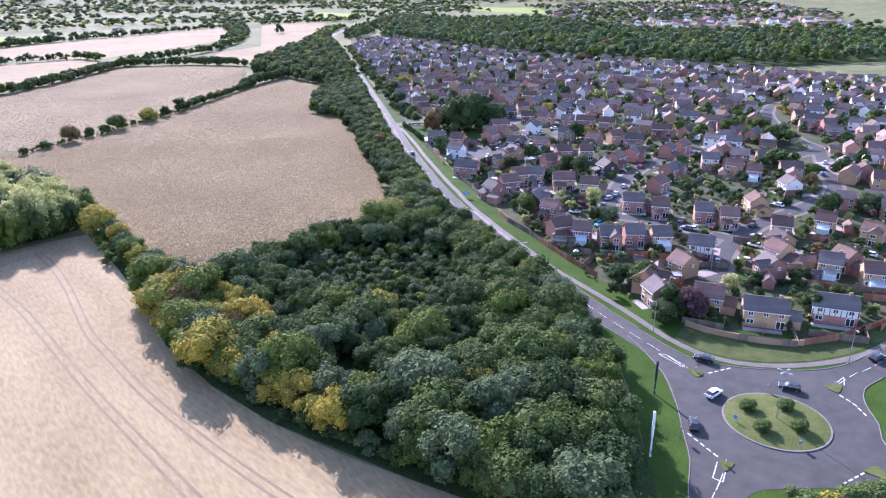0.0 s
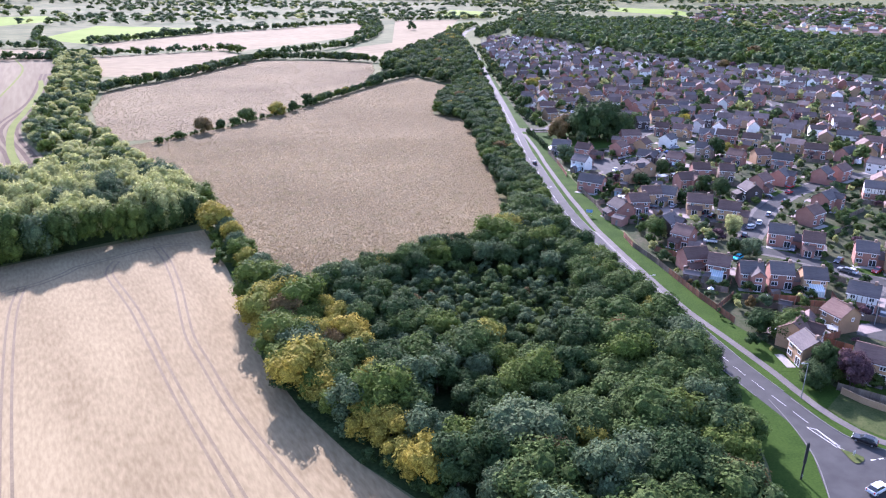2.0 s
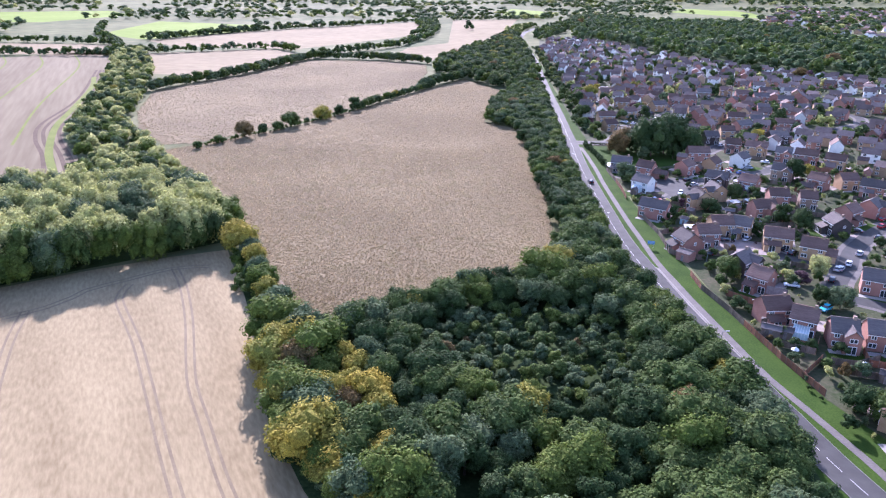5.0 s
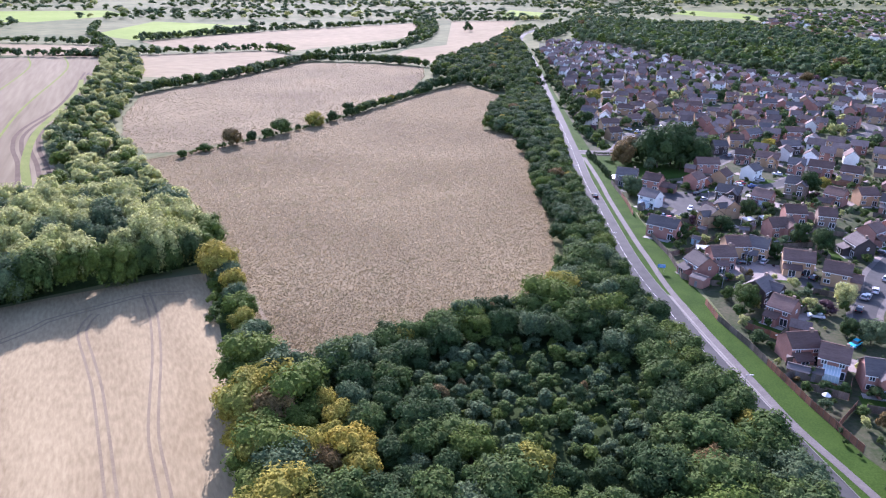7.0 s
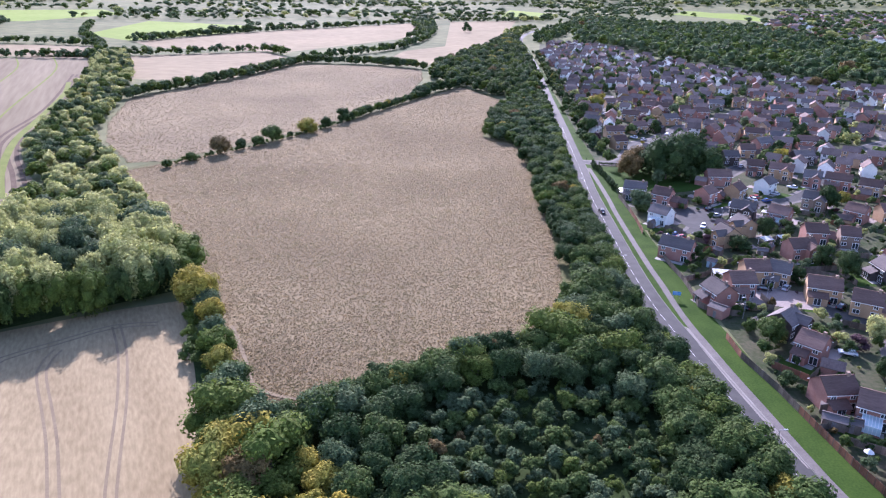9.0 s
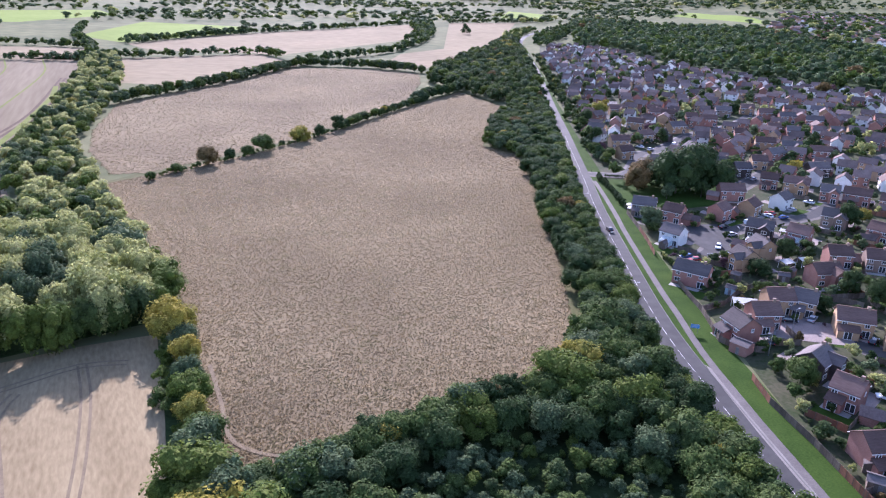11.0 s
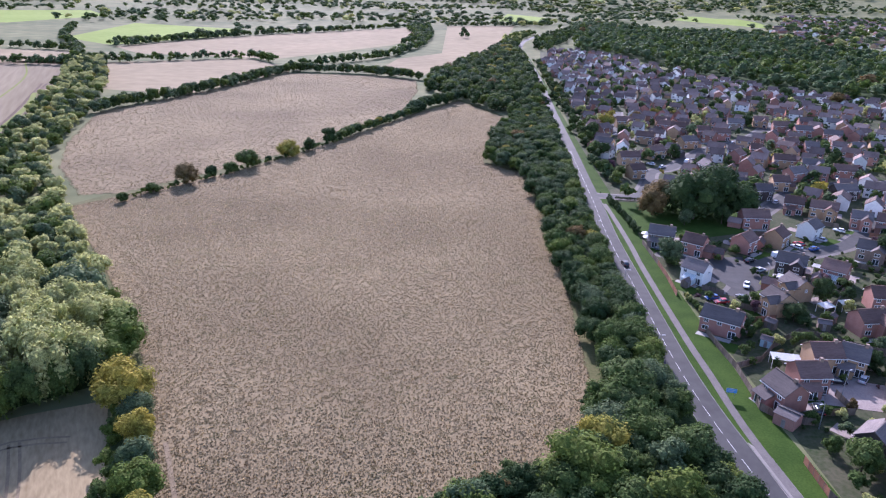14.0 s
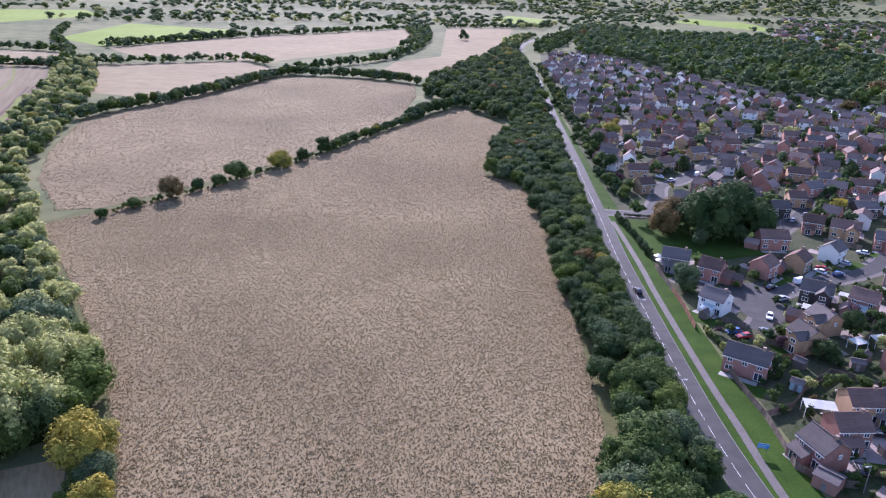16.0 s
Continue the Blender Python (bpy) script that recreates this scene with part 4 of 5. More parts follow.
RED_HOUSES_C = [(235, 254, 32, 11, 0), (158, 481, -5, 7, 0), (166, 474, 1, 10, 0), (214, 502, -11, 10, 0), (222, 490, -8, 11, 0), (130, 383, -8, 7, 0), (154, 419, 42, 11, 0), (170, 434, -16, 6, 0), (197, 452, -14, 7, 0), (204, 443, -13, 7, 0), (168, 385, 25, 11, 0), (194, 391, -14, 11, 0), (132, 363, -23, 11, 0), (120, 316, -2, 11, 0), (234, 478, -24, 11, 0)]
RED_HOUSES_D = [(141, 495, -33, 11, 0)]
BUFF_HOUSES_A = [(109, 131, -16, 6, 1), (88, 102, 44, 11, 0), (103, 109, -75, 6, 0), (86.5, 94, 88, 6, 0), (141, 142, -29, 6, 0), (160, 153, 72, 10, 0), (168, 129, -50, 6, 1), (174, 116, -60, 6, 0), (141, 117, 89, 6, 0), (135, 110, -79, 6, 0), (142, 98, -43, 6, 1), (148, 89, -34, 6, 1), (97, 88, -40, 11, 0), (105, 77.5, -32, 11, 0), (119.5, 295.5, 46, 8, 0), (96, 242, -76, 7, 0), (105.5, 252, -76, 7, 0), (93, 212, 0, 7, 0), (100, 211, -34, 6, 0), (107, 200, -20, 9, 0)]
BUFF_HOUSES_B = [(114, 191, -31, 8, 0), (166, 270, 1, 8, 0), (153, 329, -30, 10, 0), (179, 304, -38, 9, 0), (185, 200, -44, 8, 0), (232, 191, 39, 11, 0), (221, 176, 36, 11, 0), (278, 228, -56, 7, 0), (96, 491, -47, 11, 0), (117, 505, 2, 11, 0), (142, 508, -13, 9, 0), (208, 518, -14, 9, 0), (91, 441, -37, 11, 0), (118, 459, -26, 10, 0), (139, 450, 19, 11, 0), (113, 423, 28, 11, 0), (96, 408, 6, 10, 0), (93, 383, 19, 8, 0), (174, 410, -16, 11, 0)]
BUFF_HOUSES_C = [(184, 402, -10, 11, 0), (153, 368, -6, 8, 0), (230, 444, -12, 7, 0)]
TIMBERED_HOUSES_A = [(116, 120, -38, 7, 0), (122, 74.5, -35, 11, 0), (182, 213, -30, 8, 0), (187, 169, 79, 11, 0)]
BROWN_HOUSES_A = [(151, 129, -35, 6, 0), (79.2, 294.5, -22, 9, 0), (137, 243, -17, 6, 0), (146, 284, -34, 9, 0), (252, 305, -83, 11, 0), (147, 490, -17, 10, 0), (188, 508, -12, 10, 0)]
WHITE_HOUSES_A = [(80.6, 263, -46, 8, 1), (136, 305.5, 40, 8, 0), (208, 249, -53, 8, 0), (214, 241, -35, 7, 0), (311, 300, -37, 10, 0), (306, 263, -50, 11, 0), (343, 294, 30, 11, 0), (319, 287, -52, 6, 0), (232, 308, -35, 11, 0), (256, 517, -30, 11, 0)]
WHITE_HOUSES_B = [(267, 482, -56, 11, 0)]


WINDOW_MESH = {}


def window(parent, x, y, z, w, h, face):
    """A white frame with dark panes, set in a wall that faces -y (0), +y (2), +x (1) or -x (3)."""
    if (w, h) not in WINDOW_MESH:
        bm = bmesh.new()
        b = 0.11
        for x0, x1, z0, z1 in ((-w / 2, w / 2, 0, b), (-w / 2, w / 2, h - b, h), (-w / 2, -w / 2 + b, b, h - b), (w / 2 - b, w / 2, b, h - b), (-b / 2, b / 2, b, h - b)):
            box(bm, x0, x1, -0.07, 0.03, z0, z1)
        bg = bmesh.new()
        box(bg, -w / 2 + b, w / 2 - b, -0.03, 0.0, b, h - b)
        WINDOW_MESH[w, h] = (mesh_of(bm, "window", M_FRAME), mesh_of(bg, "pane", M_GLASS))
    frame_me, pane_me = WINDOW_MESH[w, h]
    ob = part("window", frame_me, None, parent)
    ob.matrix_basis = pose(x, y, z, 0, 0, 90 * face)
    part("pane", pane_me, None, ob)


def make_house(style, L, roof, conservatory=False, variant=0):
    D, h0 = 6.2, 4.5
    h1 = h0 + 2.15
    wall_name = {"red": "red brick", "buff": "buff brick", "brown": "brown brick", "white": "white rendered", "dark": "dark boarded", "timbered": "black and white timbered"}[style]
    root = tagged(new("house"), f"two-storey {wall_name} house with a {'brown' if roof is M_ROOF_B else 'grey'} tiled gable roof", "house", "houses of the estate")
    bm = bmesh.new()
    gable_prism(bm, L, D, h0, h1)
    part("wall", bm, BRICK["white" if style == "timbered" else style], root)
    part("roof", roof_slabs(L, D, h0, h1), roof, root)
    if style == "timbered":
        low = bmesh.new()
        box(low, -L / 2 - 0.06, L / 2 + 0.06, -D / 2 - 0.06, D / 2 + 0.06, -0.3, 2.35)
        part("brick_base", low, BRICK["red"], root)
        n = int(L / 1.1)
        for s in (-1, 1):
            for k in range(n + 1):
                x = -L / 2 + 0.1 + k * (L - 0.2) / n
                part("timber", boxed(x - 0.09, x + 0.09, s * (D / 2 + 0.03) - 0.04, s * (D / 2 + 0.03) + 0.04, 2.35, h0), BRICK["dark"], root)
    for s, face in ((-1, 0), (1, 2)):
        y = s * (D / 2 + 0.075)
        xs = (-L * 0.3, L * 0.3) if L < 8.5 else (-L * 0.34, 0, L * 0.34)
        for x in xs:
            window(root, x, y, 3.0, 1.2, 1.1, face)
        window(root, xs[0], y, 0.9, 1.7, 1.25, face)
        if s < 0:
            window(root, xs[-1], y, 0.15, 1.9, 2.05, face)
        else:
            window(root, xs[-1], y, 0.9, 1.3, 1.25, face)
            part("door", boxed(-0.45, 0.45, y - 0.04, y + 0.04, 0, 2.05), M_DOOR, root)
            bm = boxed(-0.9, 0.9, D / 2, D / 2 + 1.0, 2.2, 2.35)
            part("porch_roof", bm, roof, root)
    window(root, L / 2 + 0.075, 0.6, 3.0, 0.8, 1.0, 1)
    part("chimney", boxed(L * 0.28, L * 0.28 + 0.7, -0.35, 0.35, h1 - 0.6, h1 + 0.9), BRICK["brown"], root)
    for s in (-1, 1):
        part("gutter", boxed(-L / 2 - 0.25, L / 2 + 0.25, s * (D / 2 + 0.37) - 0.06, s * (D / 2 + 0.37) + 0.06, h0 - 0.42, h0 - 0.28), M_FRAME, root)
    if conservatory:
        add_conservatory(root, -D / 2)
    brick = BRICK["white" if style == "timbered" else style]
    if variant == 1:      # lean-to across the garden side
        part("lean_to_wall", boxed(-L / 2 + 0.2, L * 0.1, -D / 2 - 2.2, -D / 2, -0.3, 2.3), brick, root)
        bm = bmesh.new()
        v = [bm.verts.new(p) for p in ((-L / 2, -D / 2 - 2.5, 2.2), (L * 0.1 + 0.2, -D / 2 - 2.5, 2.2), (L * 0.1 + 0.2, -D / 2, 3.2), (-L / 2, -D / 2, 3.2), (-L / 2, -D / 2 - 2.5, 2.35), (L * 0.1 + 0.2, -D / 2 - 2.5, 2.35), (L * 0.1 + 0.2, -D / 2, 3.35), (-L / 2, -D / 2, 3.35))]
        for f in ((3, 2, 1, 0), (4, 5, 6, 7), (0, 1, 5, 4), (1, 2, 6, 5), (2, 3, 7, 6), (3, 0, 4, 7)):
            bm.faces.new([v[k] for k in f])
        part("lean_to_roof", bm, roof, root)
        window(root, -L * 0.2, -D / 2 - 2.275, 0.15, 1.9, 2.05, 0)
    if variant == 2:      # gabled wing towards the garden
        wing = part("wing_wall", bmesh.new(), brick, root)
        bm = bmesh.new()
        gable_prism(bm, 3.4, 3.6, h0 - 0.1, h0 + 1.3)
        old = wing.data
        wing.data = mesh_of(bm, "wing_wall", brick)
        bpy.data.meshes.remove(old)
        wing.matrix_basis = pose(L * 0.22, -D / 2 - 0.4, 0, 0, 0, 90)
        top = part("wing_roof", roof_slabs(3.6, 3.6, h0 - 0.1, h0 + 1.3, 0.25, 0.14), roof, root)
        top.matrix_basis = pose(L * 0.22, -D / 2 - 0.4, 0, 0, 0, 90)
        window(root, L * 0.22, -D / 2 - 2.175, 3.0, 1.7, 1.1, 0)
        window(root, L * 0.22, -D / 2 - 2.175, 0.15, 1.9, 2.05, 0)
    if variant == 3:      # lower garage at one end
        bm = bmesh.new()
        gable_prism(bm, 3.0, 5.4, 2.3, 3.7)
        g = part("garage_wall", bm, brick, root)
        g.matrix_basis = pose(L / 2 + 1.5, 0.6, 0)
        r = part("garage_roof", roof_slabs(3.0, 5.4, 2.3, 3.7, 0.25, 0.14), roof, root)
        r.matrix_basis = pose(L / 2 + 1.5, 0.6, 0)
        part("garage_door", boxed(L / 2 + 0.4, L / 2 + 2.6, 3.28, 3.36, 0, 2.05), M_FRAME, root, "white up-and-over garage door")
    return root


def add_conservatory(root, y):
    """A glazed lean-to with white bars on a low wall."""
    w, d, h = 3.4, 2.8, 2.2
    part("conservatory_base", boxed(-w / 2, w / 2, y - d, y, -0.2, 0.5), BRICK["red"], root)
    bm, bg = bmesh.new(), bmesh.new()
    for k in range(6):
        x = -w / 2 + k * w / 5
        box(bm, x - 0.05, x + 0.05, y - d - 0.03, y - d + 0.05, 0.5, h)
    for s in (-1, 1):
        for k in range(4):
            yy = y - d + k * d / 3
            box(bm, s * w / 2 - 0.05, s * w / 2 + 0.05, yy - 0.04, yy + 0.04, 0.5, h)
    box(bm, -w / 2 - .06, w / 2 + .06, y - d - .06, y - d + .06, h - .1, h)
    part("conservatory_frame", bm, M_FRAME, root)
    box(bg, -w / 2 + 0.02, w / 2 - 0.02, y - d + 0.02, y - 0.02, 0.5, h - 0.12)
    part("conservatory_glass", bg, M_CONS_GLASS, root)
    rf = bmesh.new()
    for x in (0,):
        v = [rf.verts.new(p) for p in ((x - .06, y - d, h), (x + .06, y - d, h), (x + .06, y, h + .8), (x - .06, y, h + .8), (x - .06, y - d, h + .1), (x + .06, y - d, h + .1), (x + .06, y, h + .9), (x - .06, y, h + .9))]
        for f in ((0, 1, 2, 3), (4, 5, 6, 7), (0, 1, 5, 4), (1, 2, 6, 5), (2, 3, 7, 6), (3, 0, 4, 7)):
            rf.faces.new([v[i] for i in f])
    shared = mesh_of(rf, "rafter", M_FRAME)
    for k in range(7):
        part("rafter", shared, None, root).matrix_basis = pose(-w / 2 + k * w / 6, 0, 0)
    rg = bmesh.new()
    v = [rg.verts.new(p) for p in ((-w / 2, y - d, h + .03), (w / 2, y - d, h + .03), (w / 2, y, h + .83), (-w / 2, y, h + .83))]
    rg.faces.new(v)
    ret = bmesh.ops.solidify(rg, geom=rg.faces[:], thickness=0.03)
    part("conservatory_roof", rg, M_CONS_GLASS, root)


M_CONS_GLASS = mat("conservatory_glazing", (0.45, 0.58, 0.62), (0.60, 0.70, 0.72), 0.5, 3, 0.12, spec=0.8)
HOUSE_MODELS = {}
house_rng = np.random.default_rng(5)


TAKEN = []
M_PATIO = mat("patio_slabs", (0.24, 0.22, 0.20), (0.36, 0.34, 0.31), 0.4, 4, 0.9)
plots, FENCE_BACKS = [0], []


def plot(x, y, angle, L):
    """The lawn, patio and drive of one house."""
    plots[0] = (plots[0] + 1) % 40
    FENCE_BACKS.append((x, y, L, angle))
    z, w, m = 0.052 + 0.0006 * plots[0], L / 2 + 1.2, pose(x, y, 0, 0, 0, angle)
    for name, x0, x1, y0, y1, dz, material, label in (("lawn", -w, w, -10.5, -5.0, 0, M_LAWN, "small green back garden lawn"), ("patio", -w * 0.8, w * 0.6, -5.6, -3.6, 0.025, M_PATIO, "pale slab patio behind a house"), ("driveway", w - 3.4, w + 0.6, 2.5, 9.0, 0.02, M_PAVING, "block-paved drive beside a house")):
        ob = tagged(new(name, mesh_of(boxed(x0, x1, y0, y1, z + dz - 0.04, z + dz), name, material)), label, "ground", kind="structure")
        ob.matrix_basis = m


def put_house(x, y, angle, L, style, cons):
    TAKEN.append((x, y))
    if abs(angle) > 38:
        L = min(L, 8)
    L = 5.8 if L < 6.6 else 7 if L < 8.6 else 8.4 if L < 10 else 9.8
    roof = M_ROOF_G if style in ("dark", "timbered", "white") or house_rng.random() < 0.4 else M_ROOF_B
    if abs(angle) > 60 and angle > 0:
        angle -= 180
    variant = 0 if cons or style == "timbered" else int(x * 7 + y * 3) % 4
    key = (style, L, roof.name, cons, variant)
    if x < 215 and y < 330:
        plot(x, y, angle, L)
    m = pose(x, y, 0, 0, 0, angle)
    if key in HOUSE_MODELS:
        return copy_thing(HOUSE_MODELS[key], m)
    ob = make_house(style, L, roof, cons, variant)
    ob.matrix_basis = m
    HOUSE_MODELS[key] = ob
    return ob


for style, lists in (("dark", (DARK_HOUSES_A,)), ("red", (RED_HOUSES_A, RED_HOUSES_B, RED_HOUSES_C, RED_HOUSES_D,)), ("buff", (BUFF_HOUSES_A, BUFF_HOUSES_B, BUFF_HOUSES_C,)), ("timbered", (TIMBERED_HOUSES_A,)), ("brown", (BROWN_HOUSES_A,)), ("white", (WHITE_HOUSES_A, WHITE_HOUSES_B,))):
    for row in lists:
        for x, y, angle, L, cons in row:
            put_house(x, y, angle, L, style, bool(cons))

# houses further off, joined: the estate beyond the near streets
M_WALLS = {k: mat("far_" + k, a, b, 0.5, 4, 0.9, island=0.25, spec=0.1) for k, a, b in (("red", (0.27, 0.13, 0.10), (0.38, 0.205, 0.16)), ("buff", (0.30, 0.20, 0.12), (0.43, 0.30, 0.19)), ("white", (0.62, 0.61, 0.58), (0.8, 0.79, 0.76)))}
M_FAR_ROOF = mat("far_roof_tiles", (0.125, 0.090, 0.080), (0.215, 0.162, 0.145), 0.3, 3, 0.85, island=0.35, spec=0.05)
street_points = np.array([q for pts in STREETS for q in curve_through(pts, 4.0)])


def joined_houses(name, spots, label, windows=True):
    bm = bmesh.new()
    order = ["red", "buff", "white"]

    def paint(first, k):
        bm.faces.ensure_lookup_table()
        for f in bm.faces[first:]:
            f.material_index = k
    for x, y, angle, L, D, h0, h1, k in spots:
        v0, f0 = len(bm.verts), len(bm.faces)
        gable_prism(bm, L, D, h0, h1)
        paint(f0, k)
        f1 = len(bm.faces)
        kk = (h1 - h0) / (D / 2)
        for s in (-1, 1):
            pts = [(-L / 2 - .2, s * (D / 2 + .3), h0 - .3 * kk), (L / 2 + .2, s * (D / 2 + .3), h0 - .3 * kk), (L / 2 + .2, 0, h1), (-L / 2 - .2, 0, h1)]
            lo, hi = [bm.verts.new((a, b, c + .03)) for a, b, c in pts], [bm.verts.new((a, b, c + .2)) for a, b, c in pts]
            bm.faces.new(hi)
            for i in range(4):
                bm.faces.new((lo[i], lo[(i + 1) % 4], hi[(i + 1) % 4], hi[i]))
        paint(f1, 3)
        if windows:
            for s in (-1, 1):
                for z in (0.9, 3.05):
                    for wx in (-L * .3, L * .3):
                        f2 = len(bm.faces)
                        box(bm, wx - .7, wx + .7, s * D / 2 - .06, s * D / 2 + .06, z, z + 1.2)
                        paint(f2, 4)
                        f2 = len(bm.faces)
                        for o in (-.32, .32):
                            box(bm, wx + o - .27, wx + o + .27, s * D / 2 - .07, s * D / 2 + .07, z + .1, z + 1.1)
                        paint(f2, 5)
        bm.verts.ensure_lookup_table()
        bmesh.ops.transform(bm, matrix=pose(x, y, 0, 0, 0, angle), verts=bm.verts[v0:])
    return tagged(new(name, mesh_of(bm, name, *(M_WALLS[k] for k in order), M_FAR_ROOF, M_FRAME, M_GLASS)), label, "houses", kind="stuff")


ESTATE = [(150, 75), (430, 95), (470, 400), (372, 582), (310, 645), (262, 735), (232, 885), (178, 985), (142, 985), (112, 840), (103, 640), (92, 480), (84, 375), (100, 362), (170, 330), (190, 180)]
PARK = [(78, 300), (140, 305), (132, 345), (84, 345)]
spots, seen = [], list(TAKEN)
base = Matrix.Rotation(radians(-32), 2)
for r in range(-60, 80):
    for c in range(-60, 80):
        q = base @ Vector((c * 10.2 + (r % 2) * 4, r * 14.5 + 2.5 * math.sin(c * 0.8)))
        x, y = q.x + 260 + float(house_rng.normal(0, 1.2)), q.y + 400 + float(house_rng.normal(0, 1.2))
        if not inside(ESTATE, [x], [y])[0] or (x < 190 and y < 325) or inside(PARK, [x], [y])[0]:
            continue
        if np.min(np.hypot(street_points[:, 0] - x, street_points[:, 1] - y)) < 7.5 or min(math.hypot(x - a, y - b) for a, b in seen) < 9.8 or house_rng.random() < 0.2:
            continue
        seen.append((x, y))
        turn = -32 if house_rng.random() < 0.7 else 58
        k = 2 if house_rng.random() < (0.58 if y > 600 or x > 300 else 0.18) else int(house_rng.random() < 0.35)
        spots.append((x, y, turn + float(house_rng.normal(0, 9)), float(house_rng.uniform(6.0, 9)), float(house_rng.uniform(5.6, 6.8)), 4.5, float(house_rng.uniform(6.3, 7.1)), k))
joined_houses("far_houses", spots, "rows of brick houses with brown roofs farther off")
small = []
for x, y in seen:
    if house_rng.random() < 0.55:
        a = float(house_rng.uniform(0, 6.283))
        px, py = x + 7.2 * math.cos(a), y + 7.2 * math.sin(a)
        if np.min(np.hypot(street_points[:, 0] - px, street_points[:, 1] - py)) > 5.5 and min(math.hypot(px - b, py - c) for b, c in seen) > 6.3 and px > 76:
            small.append((px, py, -32.0 if house_rng.random() < .5 else 58.0, 4.6, 3.0, 2.2, 3.5, int(house_rng.random() < .4)))
joined_houses("garages", small, "small brick garages with tiled roofs between houses", windows=False)
town = [(x, y, float(house_rng.uniform(0, 180)), float(house_rng.uniform(9, 22)), 8.0, 5.0, 7.5, int(house_rng.integers(3))) for x, y in scatter([(560, 1000), (720, 830), (900, 880), (1300, 1400), (1900, 2500), (1718, 2913), (1177, 2699), (860, 1900), (640, 1500)], 27, house_rng, 6)]
joined_houses("far_town", town, "pale roofs of a distant town", windows=False)

# ---- garden planting ----
garden = []
for x, y in scatter([(76, 66), (130, 66), (430, 95), (470, 400), (372, 582), (262, 735), (178, 985), (142, 985), (100, 640), (80, 400), (77, 300), (76, 150)], 5.4, tree_rng):
    if np.min(np.hypot(street_points[:, 0] - x, street_points[:, 1] - y)) > 4.8 and min(math.hypot(x - a, y - b) for a, b in seen) > 5.2 and tree_rng.random() < 0.68:
        garden.append((x, y, float(1.5 + 6.5 * tree_rng.random() ** 1.5), float(tree_rng.uniform(0.9, 1.3)), pick({"dark": 4, "mid": 4, "light": 1.5, "grey": 1, "rust": .3, "purple": .5, "yellow": .2})))
thicket("garden_shrubs", [g for g in garden if g[0] > 190 or g[1] > 330], 3, "garden shrubs and hedges between the houses", "shrubs")
thicket("estate_edge_trees", [r for r in rows_along([(80.5, 372), (83, 435), (88, 520), (93, 610), (98, 690), (104, 780), (110, 870)], 4.2, (3.0, 6.5), MIXED, (1.0, 1.3), 2.0) if np.min(np.hypot(street_points[:, 0] - r[0], street_points[:, 1] - r[1])) > 4.5], 1, "uneven line of trees between the road and gardens", "trees")
near_garden = []
for x, y in scatter([(77, 100), (88, 84), (104, 72), (140, 74), (190, 130), (200, 200), (190, 325), (130, 300), (76, 298)], 3.3, tree_rng):
    if np.min(np.hypot(street_points[:, 0] - x, street_points[:, 1] - y)) > 4.6 and min(math.hypot(x - a, y - b) for a, b in seen) > 4.9 and tree_rng.random() < 0.8:
        near_garden.append((x, y, float(0.9 + 3.2 * tree_rng.random() ** 1.6), float(tree_rng.uniform(0.8, 1.3)), pick({"dark": 4, "mid": 4, "light": 1.5, "grey": 1.2, "rust": .3, "purple": .5})))
thicket("garden_shrubs", near_garden, 1, "garden shrubs and small trees round the houses", "shrubs")
PARK_TREES = [(85, 327, 11, "rust"), (89, 336, 12, "rust"), (95, 332, 13, "dark"), (101, 338, 13.5, "dark"), (100, 323, 12, "dark"), (108, 329, 12, "dark"), (114, 337, 11, "dark"), (118, 325, 9, "dark"), (109, 318, 8, "dark"), (94, 315, 7, "grey")]
for x, y, h, kind in PARK_TREES:
    tree(x, y, h, kind, 2, "tall trees on the estate green", 0.95)
GARDEN_TREES = [(77, 278, 7, "grey"), (81, 173, 7, "mid"), (83, 108, 7.5, "dark"), (87, 104, 7, "mid"), (90, 84, 8, "purple"), (86, 88, 8, "dark"), (82, 84, 7, "dark"), (118, 77, 7, "dark"), (108, 175, 7, "light"), (104, 155, 5.5, "grey"), (100, 158, 5.5, "dark"), (112, 133, 4.5, "rust"), (108, 95, 6, "light"), (113, 80, 5, "light"), (178, 140, 8, "dark"), (186, 146, 7, "dark"), (196, 140, 7, "grey"), (122, 215, 8, "dark"), (118, 222, 8, "dark"), (150, 282, 9, "dark"), (98, 236, 7, "dark"), (112, 250, 7, "dark"), (105, 212, 6, "dark"), (82, 230, 6, "dark"), (243, 262, 10, "mid"), (238, 246, 9, "mid"), (230, 268, 9, "mid"), (103, 495, 9, "yellow"), (128, 520, 9, "rust"), (90, 470, 9, "dark"), (146, 540, 8, "yellow"), (200, 520, 9, "dark"), (240, 600, 10, "dark"), (300, 600, 14, "rust"), (280, 640, 12, "dark"), (86, 420, 8, "dark"), (108, 470, 8, "dark"), (160, 290, 6, "yellow")]
for x, y, h, kind in GARDEN_TREES:
    tree(x, y, h, kind, 0, "trees of the gardens", 0.95)

# ---- cars ----
M_TYRE = mat("tyre_rubber", (0.02, 0.02, 0.02), (0.04, 0.04, 0.04), 2, 9, 0.9, local=True)
M_RIM = mat("alloy_rim", (0.4, 0.4, 0.42), (0.55, 0.55, 0.57), 2, 9, 0.35, metal=0.9, local=True)
M_HEAD = mat("lamp_lens", (0.7, 0.7, 0.7), (0.85, 0.85, 0.85), 2, 9, 0.1, local=True)
M_TAIL = mat("tail_lens", (0.35, 0.02, 0.02), (0.45, 0.03, 0.03), 2, 9, 0.2, local=True)
